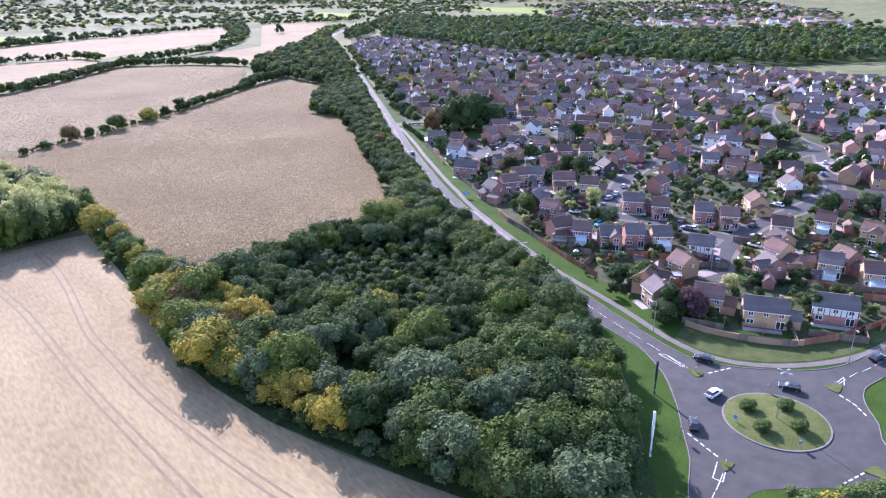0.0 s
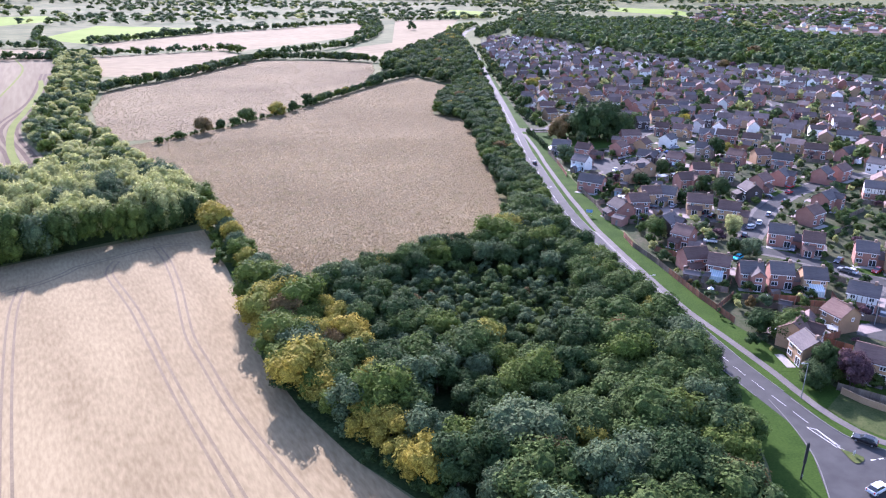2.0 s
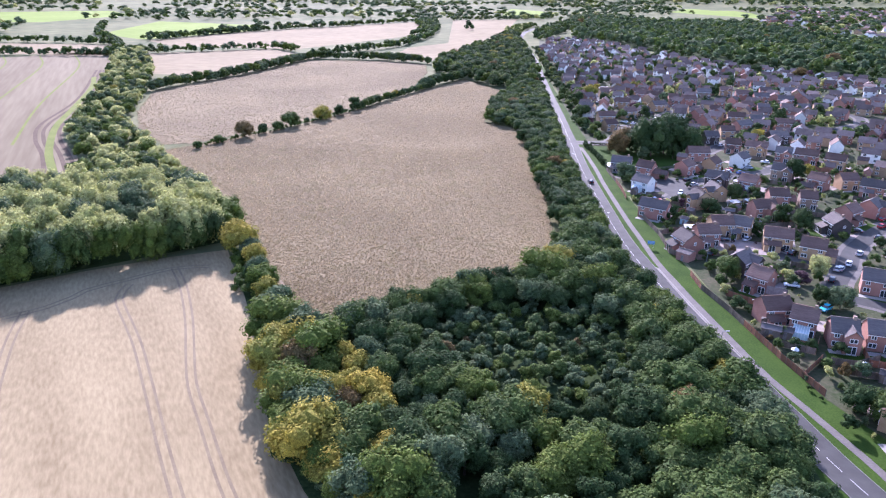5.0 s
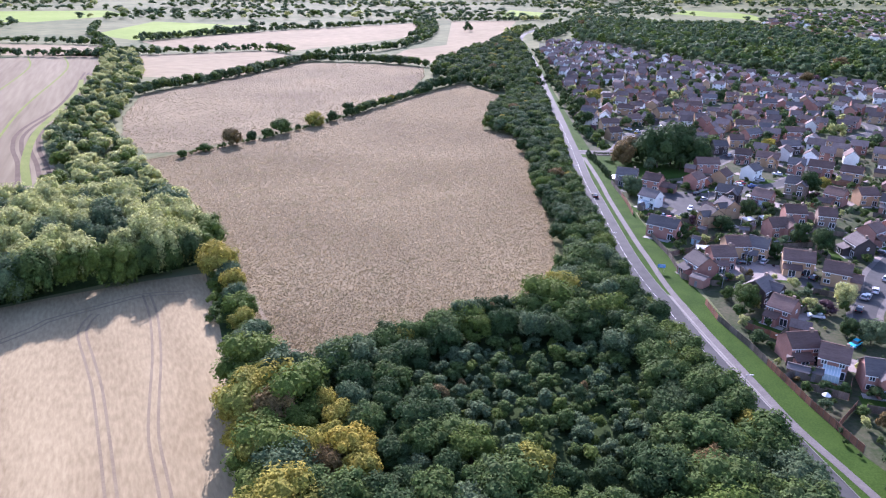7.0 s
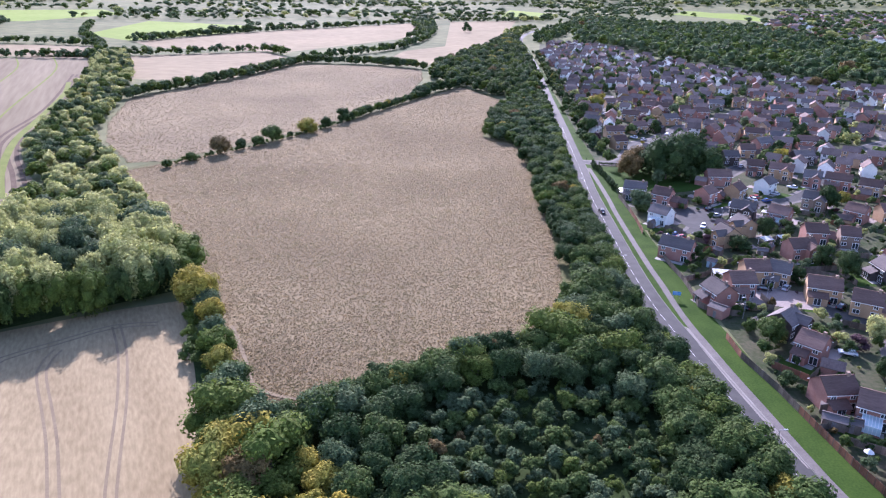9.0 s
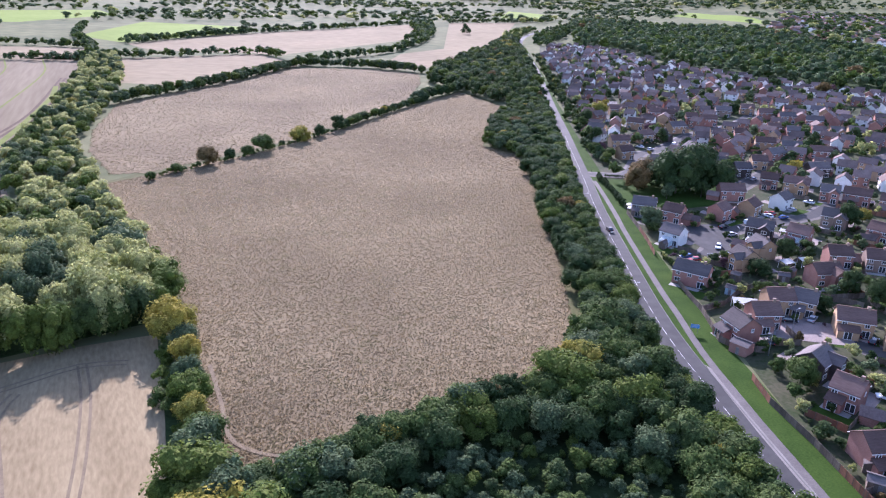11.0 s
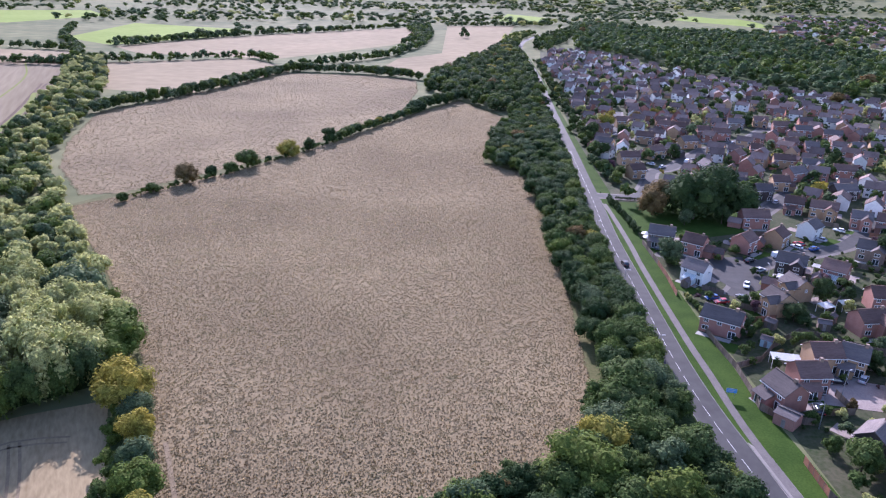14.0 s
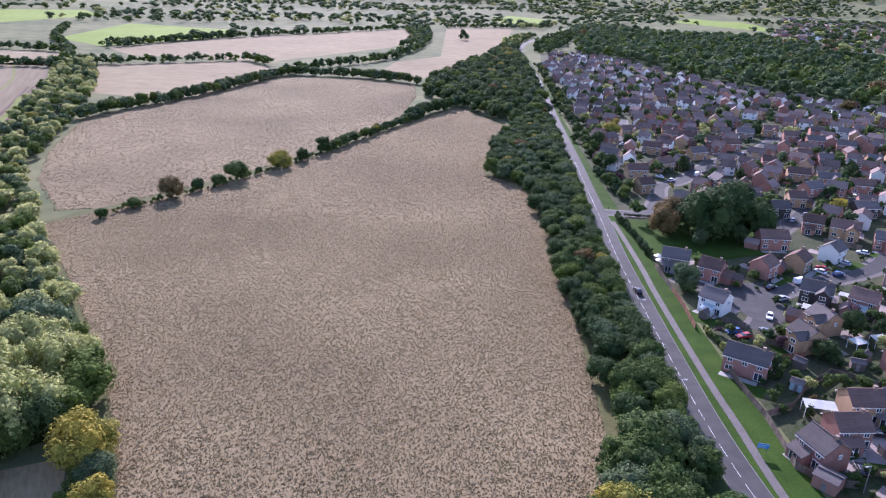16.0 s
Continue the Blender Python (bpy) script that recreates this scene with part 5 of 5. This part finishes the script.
PAINT = {k: mat("paint_" + k, c, tuple(v * 1.15 for v in c), 1, 6, 0.25, local=True, spec=0.7) for k, c in (("white", (0.75, 0.76, 0.77)), ("black", (0.012, 0.012, 0.015)), ("silver", (0.42, 0.43, 0.45)), ("blue", (0.03, 0.09, 0.25)), ("red", (0.35, 0.03, 0.03)), ("cyan", (0.05, 0.45, 0.60)), ("grey", (0.12, 0.125, 0.135)))}


def loft(profile, half, taper):
    """A shell from a side profile of (y, z, inset): rounded across by three rows a side."""
    bm = bmesh.new()
    rows = [[bm.verts.new((s * (half - i * taper), y, z)) for y, z, i in profile] for s in (-1, 1)]
    n = len(profile)
    for k in range(n):
        j = (k + 1) % n
        bm.faces.new((rows[0][k], rows[0][j], rows[1][j], rows[1][k]))
    bm.faces.new(rows[0][::-1]); bm.faces.new(rows[1])
    bmesh.ops.recalc_face_normals(bm, faces=bm.faces)
    bmesh.ops.bevel(bm, geom=[e for e in bm.edges], offset=0.06, segments=1, affect="EDGES")
    return bm


def wheel_meshes():
    a, b = bmesh.new(), bmesh.new()
    turn = Matrix.Rotation(radians(90), 4, "Y")
    bmesh.ops.create_cone(a, segments=14, radius1=0.32, radius2=0.32, depth=0.2, cap_ends=True, matrix=turn)
    bmesh.ops.create_cone(b, segments=10, radius1=0.2, radius2=0.2, depth=0.215, cap_ends=True, matrix=turn)
    return mesh_of(a, "tyre", M_TYRE), mesh_of(b, "rim", M_RIM)


TYRE, RIM = wheel_meshes()
BODY = {"hatchback": ([(-2.05, .35, 0), (2.05, .35, 0), (2.08, .62, 1), (1.95, .8, 1), (0.95, .95, 0), (-1.95, .98, 0), (-2.08, .7, 1)], [(0.95, .92, 0), (0.25, 1.42, 2.2), (-1.35, 1.45, 2.2), (-1.95, .95, 0)], 0.86),
        "van": ([(-2.45, .4, 0), (2.4, .4, 0), (2.42, .8, 1), (2.2, 1.05, 1), (1.6, 1.15, 0), (-2.42, 1.15, 0)], [(1.62, 1.1, 0), (0.95, 1.95, 1.6), (-2.38, 1.98, 1.4), (-2.42, 1.1, 0)], 0.95)}
CARS = {}


def car(x, y, heading, colour, shape="hatchback"):
    key = (colour, shape)
    m = pose(x, y, 0.1, 0, 0, heading)
    if key in CARS:
        return copy_thing(CARS[key], m)
    lower, upper, half = BODY[shape]
    root = tagged(new("car" if shape == "hatchback" else "van"), f"parked {colour} {'hatchback car' if shape == 'hatchback' else 'panel van'} on the asphalt", "car" if shape == "hatchback" else "van", "vehicles of the estate")
    part("body", loft(lower, half, 0.06), PAINT[colour], root)
    part("cabin_glass", loft(upper, half - 0.05, 0.08), M_GLASS if shape == "hatchback" else PAINT[colour], root)
    top = upper[1][1]
    part("roof_panel", boxed(-half + 0.27, half - 0.27, upper[2][0] + 0.05, upper[1][0] - 0.05, top - 0.01, top + 0.045), PAINT[colour], root)
    for sx in (-1, 1):
        for wy in (-1.3, 1.3):
            w = part("wheel", TYRE, None, root)
            w.matrix_basis = pose(sx * (half - 0.08), wy, 0.32)
            part("rim", RIM, None, w)
        yf = lower[2][0]
        part("headlight", boxed(sx * 0.58 - 0.18, sx * 0.58 + 0.18, yf - 0.1, yf + 0.02, 0.58, 0.74), M_HEAD, root)
        part("tail_light", boxed(sx * 0.66 - 0.1, sx * 0.66 + 0.1, -yf - 0.02, -yf + 0.08, 0.65, 0.9), M_TAIL, root)
    root.matrix_basis = m
    CARS[key] = root
    return root


road_points = [q for pts in STREETS + [ROAD] for q in curve_through(pts, 3.0)]


def along_street(x, y):
    """The heading of the nearest street, and how far it is."""
    best = min(range(len(road_points) - 1), key=lambda k: (road_points[k][0] - x) ** 2 + (road_points[k][1] - y) ** 2)
    a, b = road_points[best], road_points[best + 1]
    return math.degrees(math.atan2(-(b[0] - a[0]), b[1] - a[1])), math.hypot(a[0] - x, a[1] - y)


for x, y, heading, colour in ((80.7, 65.2, 45, "black"), (90.5, 50.6, 50, "black"), (74.5, 52.6, -65, "white"), (64.8, 44.5, -30, "black"), (116.9, 55.6, -75, "black"), (61.8, 274, 4, "black")):
    car(x, y, heading, colour)
CAR_SPOTS = {
    "white": [(127, 141.6), (136.5, 122.4), (125.7, 112.5), (97.7, 168.8), (122.4, 185.4), (94.6, 258.8), (125.9, 293.2), (150.5, 311.8), (107.3, 407.9), (111.3, 402.4), (121, 493), (150.9, 354.2), (164, 106.4), (171.6, 155.9), (226, 453.7)],
    "silver": [(142.7, 129.3), (117.9, 181.3), (100, 205.9), (116.9, 181), (130.4, 194), (103.8, 271.1), (138.3, 301.3), (142.4, 346.5), (189.7, 385), (234.2, 203.7), (106.4, 478.3), (215.9, 270.7)],
    "black": [(128.5, 149.5), (148, 138.6), (111.2, 173.2), (83.1, 193.1), (103.8, 279.1), (91.7, 206.3), (108.2, 197.5), (109.4, 194), (103.3, 262.9), (140.7, 215.2), (144.7, 208.8), (175.6, 156.7), (133.4, 418.9), (93.3, 204.8), (257.2, 227.2)],
    "blue": [(80.8, 249.2), (131, 291.5), (143.9, 333.7), (150.3, 438.5), (218.8, 187.8), (225.8, 195.3), (159.8, 152.8), (209.5, 237.2)],
    "red": [(134.9, 141.3), (128, 296), (152.6, 220.5), (157.6, 228.5), (82.4, 246.6), (126, 85.6)],
    "grey": [(117.7, 113.9), (126, 142.3), (77.3, 287.6), (89.5, 249.6), (222.7, 276.6), (162.4, 366.2), (176.8, 382.1), (152.4, 458.3), (169.2, 461.9), (120.2, 160)],
    "cyan": [(99.7, 154)]}
for colour, spots_here in CAR_SPOTS.items():
    for x, y in spots_here:
        h, far = along_street(x, y)
        car(x, y, h + (90 if far > 4.2 else 0), colour)
for x, y in ((127.4, 414.1), (115.4, 284.2), (209.3, 265.1)):
    car(x, y, along_street(x, y)[0], "white", "van")

# ---- fences, walls ----
M_FENCE = mat("weathered_fence_wood", (0.11, 0.085, 0.065), (0.21, 0.165, 0.13), 0.6, 6, 0.95, 0.4, 15, rnd=0.3, local=True, stretch=(6, 6, 0.6))
M_FENCE_RED = mat("red_stained_fence", (0.20, 0.085, 0.05), (0.32, 0.15, 0.09), 0.6, 6, 0.95, 0.4, 15, rnd=0.25, local=True, stretch=(6, 6, 0.6))


def panel_mesh(material):
    """One boarded panel: a single folded sheet of overlapping boards with thickness."""
    bm = bmesh.new()
    xs = [(0.05 + k * 0.157, 0.018 if k % 2 else -0.004) for k in range(12)]
    cols = []
    for s in (-0.012, 0.012):
        for z in (0.05, 1.75):
            cols.append([bm.verts.new((x, y + s, z)) for x, y in xs])
    for lo, hi in ((cols[0], cols[1]), (cols[2], cols[3]), (cols[0], cols[2]), (cols[1], cols[3])):
        for k in range(len(xs) - 1):
            bm.faces.new((lo[k], lo[k + 1], hi[k + 1], hi[k]))
    bmesh.ops.recalc_face_normals(bm, faces=bm.faces)
    return mesh_of(bm, "panel", material)


POST = mesh_of(boxed(-0.05, 0.05, -0.05, 0.05, -0.3, 1.85), "post", M_FENCE)
PANELS = {"brown": panel_mesh(M_FENCE), "red": panel_mesh(M_FENCE_RED)}


def fence(pts, colour, label):
    root = tagged(new("fence"), label, "fence", "garden fences")
    for a, b in zip(pts, pts[1:]):
        a, b = np.array(a, float), np.array(b, float)
        n = max(1, round(float(np.linalg.norm(b - a)) / 1.83))
        d = (b - a) / n
        for k in range(n):
            ob = part("panel", PANELS[colour], None, root)
            q = a + d * k
            turn = math.degrees(math.atan2(d[1], d[0]))
            ob.matrix_basis = pose(q[0], q[1], 0.05, 0, 0, turn) @ Matrix.Diagonal((float(np.linalg.norm(d)) / 1.83, 1, 1, 1))
            part("post", POST, None, root).matrix_basis = pose(q[0], q[1], 0.05, 0, 0, turn)


fence([(79.1, 113), (76.6, 128), (74.8, 144.5)], "red", "red-brown close-boarded garden fence beside the verge")
fence([(74.8, 144.5), (74, 152.3), (71.6, 166.3)], "brown", "weathered brown garden fence beside the verge")
fence([(71.6, 166.3), (71.8, 176)], "red", "red-stained garden fence beside the verge")
fence([(70.8, 193.5), (71.6, 200), (72.3, 210.2), (71.7, 222), (71.7, 232.2)], "brown", "weathered grey-brown fence along the verge")
fence([(71.1, 250.8), (72.2, 263.5), (72.6, 275.1)], "red", "orange-brown panel fence along the verge")
fence([(72.6, 275.1), (72.7, 294.2)], "brown", "pale weathered fence along the verge")
fence([(72.3, 210.2), (80, 214), (86, 221)], "brown", "weathered fence between two gardens")
fence([(70.8, 193.5), (74, 189), (80, 188)], "brown", "dark fence round a corner garden")
for a, b in (((77.8, 120), (86, 128)), ((75.5, 138), (83, 141)), ((90, 124), (99, 128)), ((98, 120), (104, 128)), ((88, 122), (104, 116)), ((104, 116), (118, 109)), ((86, 221), (96, 229)), ((106, 222), (118, 214)), ((96, 229), (106, 222)), ((128, 95), (138, 88)), ((138, 88), (150, 80)), ((138, 108), (150, 110)), ((150, 110), (160, 118)), ((156, 96), (162, 88)), ((133, 128), (140, 124)), ((85, 252), (80, 256)), ((110, 242), (118, 250)), ((150, 140), (146, 146)), ((93, 240), (86, 244)), ((116, 140), (121, 134)), ((103, 74), (99, 70)), ((112, 86), (110, 72)), ((128, 66), (150, 78))):
    fence([a, b], "brown" if (a[0] + a[1]) % 3 < 2 else "red", "wooden panel fence between two gardens")

WALL = [(86.3, 81.2), (88.5, 77), (91.9, 73.6), (97.2, 69), (101.5, 66.6), (106.2, 65.2)]
line = curve_through(WALL, 1.5)
bm = strip(sides(line, -0.12), sides(line, 0.12), 1.5, 1.7)
tagged(new("garden_wall", mesh_of(bm, "garden_wall", BRICK["buff"])), "curved buff brick garden wall above the bank", "wall", kind="structure")
fence([(106.2, 65.2), (114.4, 65), (131, 68.5)], "red", "red-brown fence above the grass bank")

# ---- street furniture ----
M_STEEL = mat("galvanised_steel", (0.25, 0.26, 0.27), (0.38, 0.39, 0.40), 2, 10, 0.5, metal=0.6, local=True)
M_SIGNBLUE = mat("sign_blue", (0.06, 0.24, 0.52), (0.09, 0.30, 0.60), 2, 8, 0.4, local=True)


def tube(r0, r1, z0, z1, segs=8):
    bm = bmesh.new()
    bmesh.ops.create_cone(bm, segments=segs, radius1=r0, radius2=r1, depth=z1 - z0, cap_ends=True, matrix=Matrix.Translation((0, 0, (z0 + z1) / 2)))
    return bm


def street_lamp(x, y, h, heading, heads=1):
    root = tagged(new("street_lamp"), "tall grey steel street lamp beside the road", "street lamp", "street lamps")
    part("column", tube(0.11, 0.06, -0.2, h), M_STEEL, root)
    for k in range(heads):
        a = 2 * math.pi * k / heads
        arm = part("arm", boxed(0, 0.9, -0.035, 0.035, h - 0.06, h + 0.02), M_STEEL, root)
        arm.matrix_basis = pose(0, 0, 0, 0, 0, math.degrees(a))
        head = part("lantern", boxed(0.7, 1.45, -0.16, 0.16, h - 0.02, h + 0.12), M_STEEL, root, "flat grey lantern head")
        head.matrix_basis = pose(0, 0, 0, 0, 0, math.degrees(a))
        glass = part("lens", boxed(0.8, 1.4, -0.13, 0.13, h - 0.05, h - 0.018), M_HEAD, head)
    root.matrix_basis = pose(x, y, 0.05, 0, 0, heading)


street_lamp(*CENTRE, 10.5, 20, 4)
for x, y, hd in ((77.2, 80, 180), (110, 56.2, 250), (57.0, 255.6, 0), (80.3, 187, 200), (55.0, 215, 0), (57.5, 300, 0), (63.5, 130, 0), (113, 110, 90), (102, 262, 90), (92, 200, 30), (140, 190, 40), (131, 126, 100)):
    street_lamp(x, y, 8.0 if x < 112 and y < 100 else 6.0, hd)


def mast(x, y, h, material, tone):
    """A slim telecom pole: a narrow foot, a thicker shroud over the aerials, a cap and a door low down."""
    root = tagged(new("telecom_mast"), f"tall slim {tone} telecom pole beside the roundabout", "mast")
    part("pole", tube(0.17, 0.15, -0.2, h * 0.45, 12), material, root)
    part("shroud", tube(0.24, 0.24, h * 0.45, h, 14), material, root)
    part("cap", tube(0.24, 0.10, h, h + 0.15, 14), material, root)
    part("hatch", boxed(-0.08, 0.08, -0.20, -0.14, 0.6, 1.2), M_STEEL, root)
    root.matrix_basis = pose(x, y, 0.05)


mast(52.6, 38.8, 9.0, M_FRAME, "white")
mast(63.7, 56.4, 7.2, M_TYRE, "black")


def sign(x, y, w, h, z, heading, material, label, posts=2):
    root = tagged(new("road_sign"), label, "road sign")
    part("plate", boxed(-w / 2, w / 2, -0.03, 0.0, z, z + h), material, root)
    part("border", boxed(-w / 2 - 0.04, w / 2 + 0.04, 0.0, 0.02, z - 0.04, z + h + 0.04), M_PAINT, root)
    for s in ((-1, 1) if posts == 2 else (0,)):
        p = part("post", tube(0.05, 0.05, -0.2, z + h), M_STEEL, root)
        p.matrix_basis = pose(s * w * 0.35, 0.06, 0)
    for k in range(2 if w > 1 else 0):
        part("lettering", boxed(-w * 0.4, w * (0.35 - 0.15 * k), -0.036, -0.03, z + h * (0.6 - 0.35 * k), z + h * (0.72 - 0.35 * k)), M_PAINT, root)
    root.matrix_basis = pose(x, y, 0.05, 0, 0, heading)


sign(66.3, 197.8, 2.1, 1.0, 1.4, -15, M_SIGNBLUE, "blue road sign with white lines on two posts")
sign(72.9, 43.6, 0.7, 0.7, 0.9, -60, M_SIGNBLUE, "small blue arrow sign on the island", 1)
sign(79.0, 33.9, 0.7, 0.7, 0.9, 10, M_SIGNBLUE, "small blue arrow sign on the island", 1)
sign(60.5, 42.0, 0.6, 0.8, 1.6, 30, M_STEEL, "small grey traffic sign on a post", 1)
sign(76.3, 61.6, 0.5, 0.6, 0.5, 200, M_PAINT, "white bollard sign on a splitter island", 1)
sign(63.6, 33.2, 0.5, 0.6, 0.5, 30, M_PAINT, "white bollard sign on a splitter island", 1)
sign(100.2, 49.0, 0.5, 0.6, 0.5, 100, M_PAINT, "white bollard sign on a splitter island", 1)
sign(85.5, 51.0, 0.6, 0.9, 0.8, 200, M_STEEL, "grey sign seen from behind", 1)
bm = tube(0.12, 0.09, -0.2, 1.0)
tagged(new("bollard", mesh_of(bm, "bollard", M_TYRE)), "black bollard at the side of the junction", "bollard").matrix_basis = pose(71.3, 355.5, 0.05)


def island_shrub(x, y):
    root = tagged(new("shrub"), "rounded brownish-green shrub on the grass island", "shrub", "shrubs of the island")
    part("foliage", crown_for("mid", 2, 0), None, root)
    root.matrix_basis = pose(x, y, 0.3) @ Matrix.Diagonal((0.42, 0.42, 0.26, 1))


for x, y in ((77.6, 46.4), (84.6, 44.6), (75.8, 39.9), (82.4, 38.2)):
    island_shrub(x, y)

# trees on the grass south of the roundabout
for x, y, h, kind in ((66, 17, 6, "mid"), (70, 16, 7, "yellow"), (74, 15, 7.5, "mid"), (78.5, 13.5, 7, "mid"), (82, 11, 7, "light"), (76, 9, 8, "mid")):
    tree(x, y, h, kind, 0, "trees beside the roundabout", 1.0)


def shed(x, y, heading, w, d, h, wall, label):
    root = tagged(new("shed"), label, "shed", "garden sheds")
    bm = bmesh.new()
    gable_prism(bm, w, d, h, h + 0.6)
    part("wall", bm, wall, root)
    part("roof", roof_slabs(w, d, h, h + 0.6, 0.12, 0.06), M_ROOF_G, root)
    part("door", boxed(-0.4, 0.4, -d / 2 - 0.04, -d / 2, 0, 1.8), M_DOOR, root)
    root.matrix_basis = pose(x, y, 0.05, 0, 0, heading)


shed(74.4, 188.6, -49, 4.2, 4.0, 2.5, BRICK["red"], "low red brick outhouse with a tiled roof")
M_BLUEWOOD = mat("pale_blue_boards", (0.25, 0.36, 0.40), (0.36, 0.47, 0.50), 0.8, 6, 0.85, local=True)
shed(84.6, 222, -40, 2.6, 2.2, 2.0, M_BLUEWOOD, "pale blue wooden garden shed on grass")
for x, y, hd, w, d in ((79.5, 140, -30, 4.2, 3.0), (82.5, 139, -30, 3.2, 3.0), (81, 145.5, 60, 3.6, 2.6), (104, 232, -20, 3, 2.4), (108, 236, 40, 2.6, 2.2), (95, 119, -35, 2.6, 2), (110, 118, 20, 2.4, 2), (136, 96, -20, 2.4, 2), (150, 106, 30, 2.6, 2), (121, 127, 10, 2.6, 2), (76, 258, 40, 2.4, 2.0), (90, 232, -50, 2.6, 2.0)):
    shed(x, y, hd, w, d, 2.0, M_FENCE, "brown wooden garden shed with a dark roof")
thicket("garden_hedge", rows_along([(82, 226), (88, 234)], 0.9, (1.6, 2.1), {"mid": 1}, (0.7, 0.9), 0.15) + rows_along([(73.5, 250), (74.5, 240), (74.3, 230)], 1.0, (1.8, 2.4), {"mid": 2, "light": 1}, (0.7, 0.9), 0.2) + rows_along([(138, 362), (147, 372)], 0.9, (1.6, 2.0), {"light": 1}, (0.7, 0.9), 0.15) + rows_along([(72, 345), (73.5, 320), (73.5, 304)], 1.1, (2, 3.5), {"dark": 2, "grey": 1}, (0.6, 0.8), 0.3) + rows_along([(76, 347), (92, 345)], 0.9, (1.2, 1.6), {"dark": 1}, (0.7, 0.9), 0.1) + rows_along([(122, 96), (130, 93)], 0.9, (1.6, 2.0), {"dark": 1}, (0.7, 0.9), 0.1), 1, "clipped green garden hedges", "hedge")
area("estate_green", [(75, 305), (75, 343), (92, 343), (120, 345), (124, 312), (98, 302)], 0.085, M_LAWN, "mown lawn under the tall trees", "grass")

# ---- garden canopies, parasols ----
M_CANOPY = mat("white_canopy_sheet", (0.62, 0.62, 0.60), (0.78, 0.78, 0.75), 0.6, 3, 0.5, local=True)


def canopy(x, y, heading, w, d, h):
    root = tagged(new("canopy"), "white sheeted garden canopy on posts", "canopy", "garden canopies")
    for sx in (-1, 1):
        for sy in (-1, 1):
            part("post", boxed(sx * (w / 2 - 0.1) - 0.05, sx * (w / 2 - 0.1) + 0.05, sy * (d / 2 - 0.1) - 0.05, sy * (d / 2 - 0.1) + 0.05, -0.2, h), M_FRAME, root)
    bm = bmesh.new()
    v = [bm.verts.new(p) for p in ((-w / 2, -d / 2, h), (w / 2, -d / 2, h), (w / 2, d / 2, h + 0.35), (-w / 2, d / 2, h + 0.35))]
    bm.faces.new(v)
    bmesh.ops.solidify(bm, geom=bm.faces[:], thickness=0.06)
    part("sheet", bm, M_CANOPY, root)
    root.matrix_basis = pose(x, y, 0.05, 0, 0, heading)


def parasol(x, y, r):
    root = tagged(new("parasol"), "pale cloth garden parasol on a pole", "parasol", "garden parasols")
    part("pole", tube(0.03, 0.03, -0.1, 2.3, 6), M_STEEL, root)
    bm = bmesh.new()
    bmesh.ops.create_cone(bm, segments=8, radius1=r, radius2=0.05, depth=0.7, cap_ends=False, matrix=Matrix.Translation((0, 0, 2.2)))
    bmesh.ops.solidify(bm, geom=bm.faces[:], thickness=0.03)
    part("cover", bm, M_CANOPY, root)
    root.matrix_basis = pose(x, y, 0.05)


for x, y, hd, w, d, h in ((107.1, 261.2, -35, 5, 3, 2.3), (110.3, 253.2, -35, 3.4, 2.6, 2.2), (109.6, 242.1, 20, 4, 3, 2.2), (121.6, 270.9, -40, 3, 2.4, 2.3), (84.4, 211.8, -12, 6.5, 3.2, 2.5), (116.3, 244.2, 10, 4, 2.6, 2.2), (117.3, 274.8, -30, 4, 2.6, 2.2), (135.6, 104.3, -20, 4.5, 2.0, 1.8), (98.3, 106.1, -30, 4.5, 2.0, 1.8)):
    canopy(x, y, hd, w, d, h)
for x, y, r in ((80.3, 129.5, 0.9), (92.5, 123.3, 0.9), (75.5, 300, 1.6), (74.8, 296, 1.5)):
    parasol(x, y, r)
for x, y, L, a in FENCE_BACKS:
    c, s = math.cos(radians(a)), math.sin(radians(a))
    mid = np.array((x + 11.2 * s, y - 11.2 * c))
    half = np.array((c, s)) * (L / 2 + 1.2)
    if x < 132 and y < 300:      # the fence between this garden and the next
        end = mid + half
        foot = end + np.array((-s, c)) * 7.4
        near = (foot + end) / 2
        if min(math.hypot(near[0] - q, near[1] - r) for q, r in seen) > 5.2 and end[0] > 78 and np.min(np.hypot(street_points[:, 0] - near[0], street_points[:, 1] - near[1])) > 6:
            fence([foot, end], "brown" if (x + y) % 2 else "red", "wooden panel fence between two gardens")
    if np.min(np.hypot(street_points[:, 0] - mid[0], street_points[:, 1] - mid[1])) > 6 and min(math.hypot(mid[0] - q, mid[1] - r) for q, r in seen) > 6.5 and mid[0] > 79:
        fence([mid - half, mid + half], "brown" if (x + y) % 3 else "red", "wooden panel fence at the end of a garden")
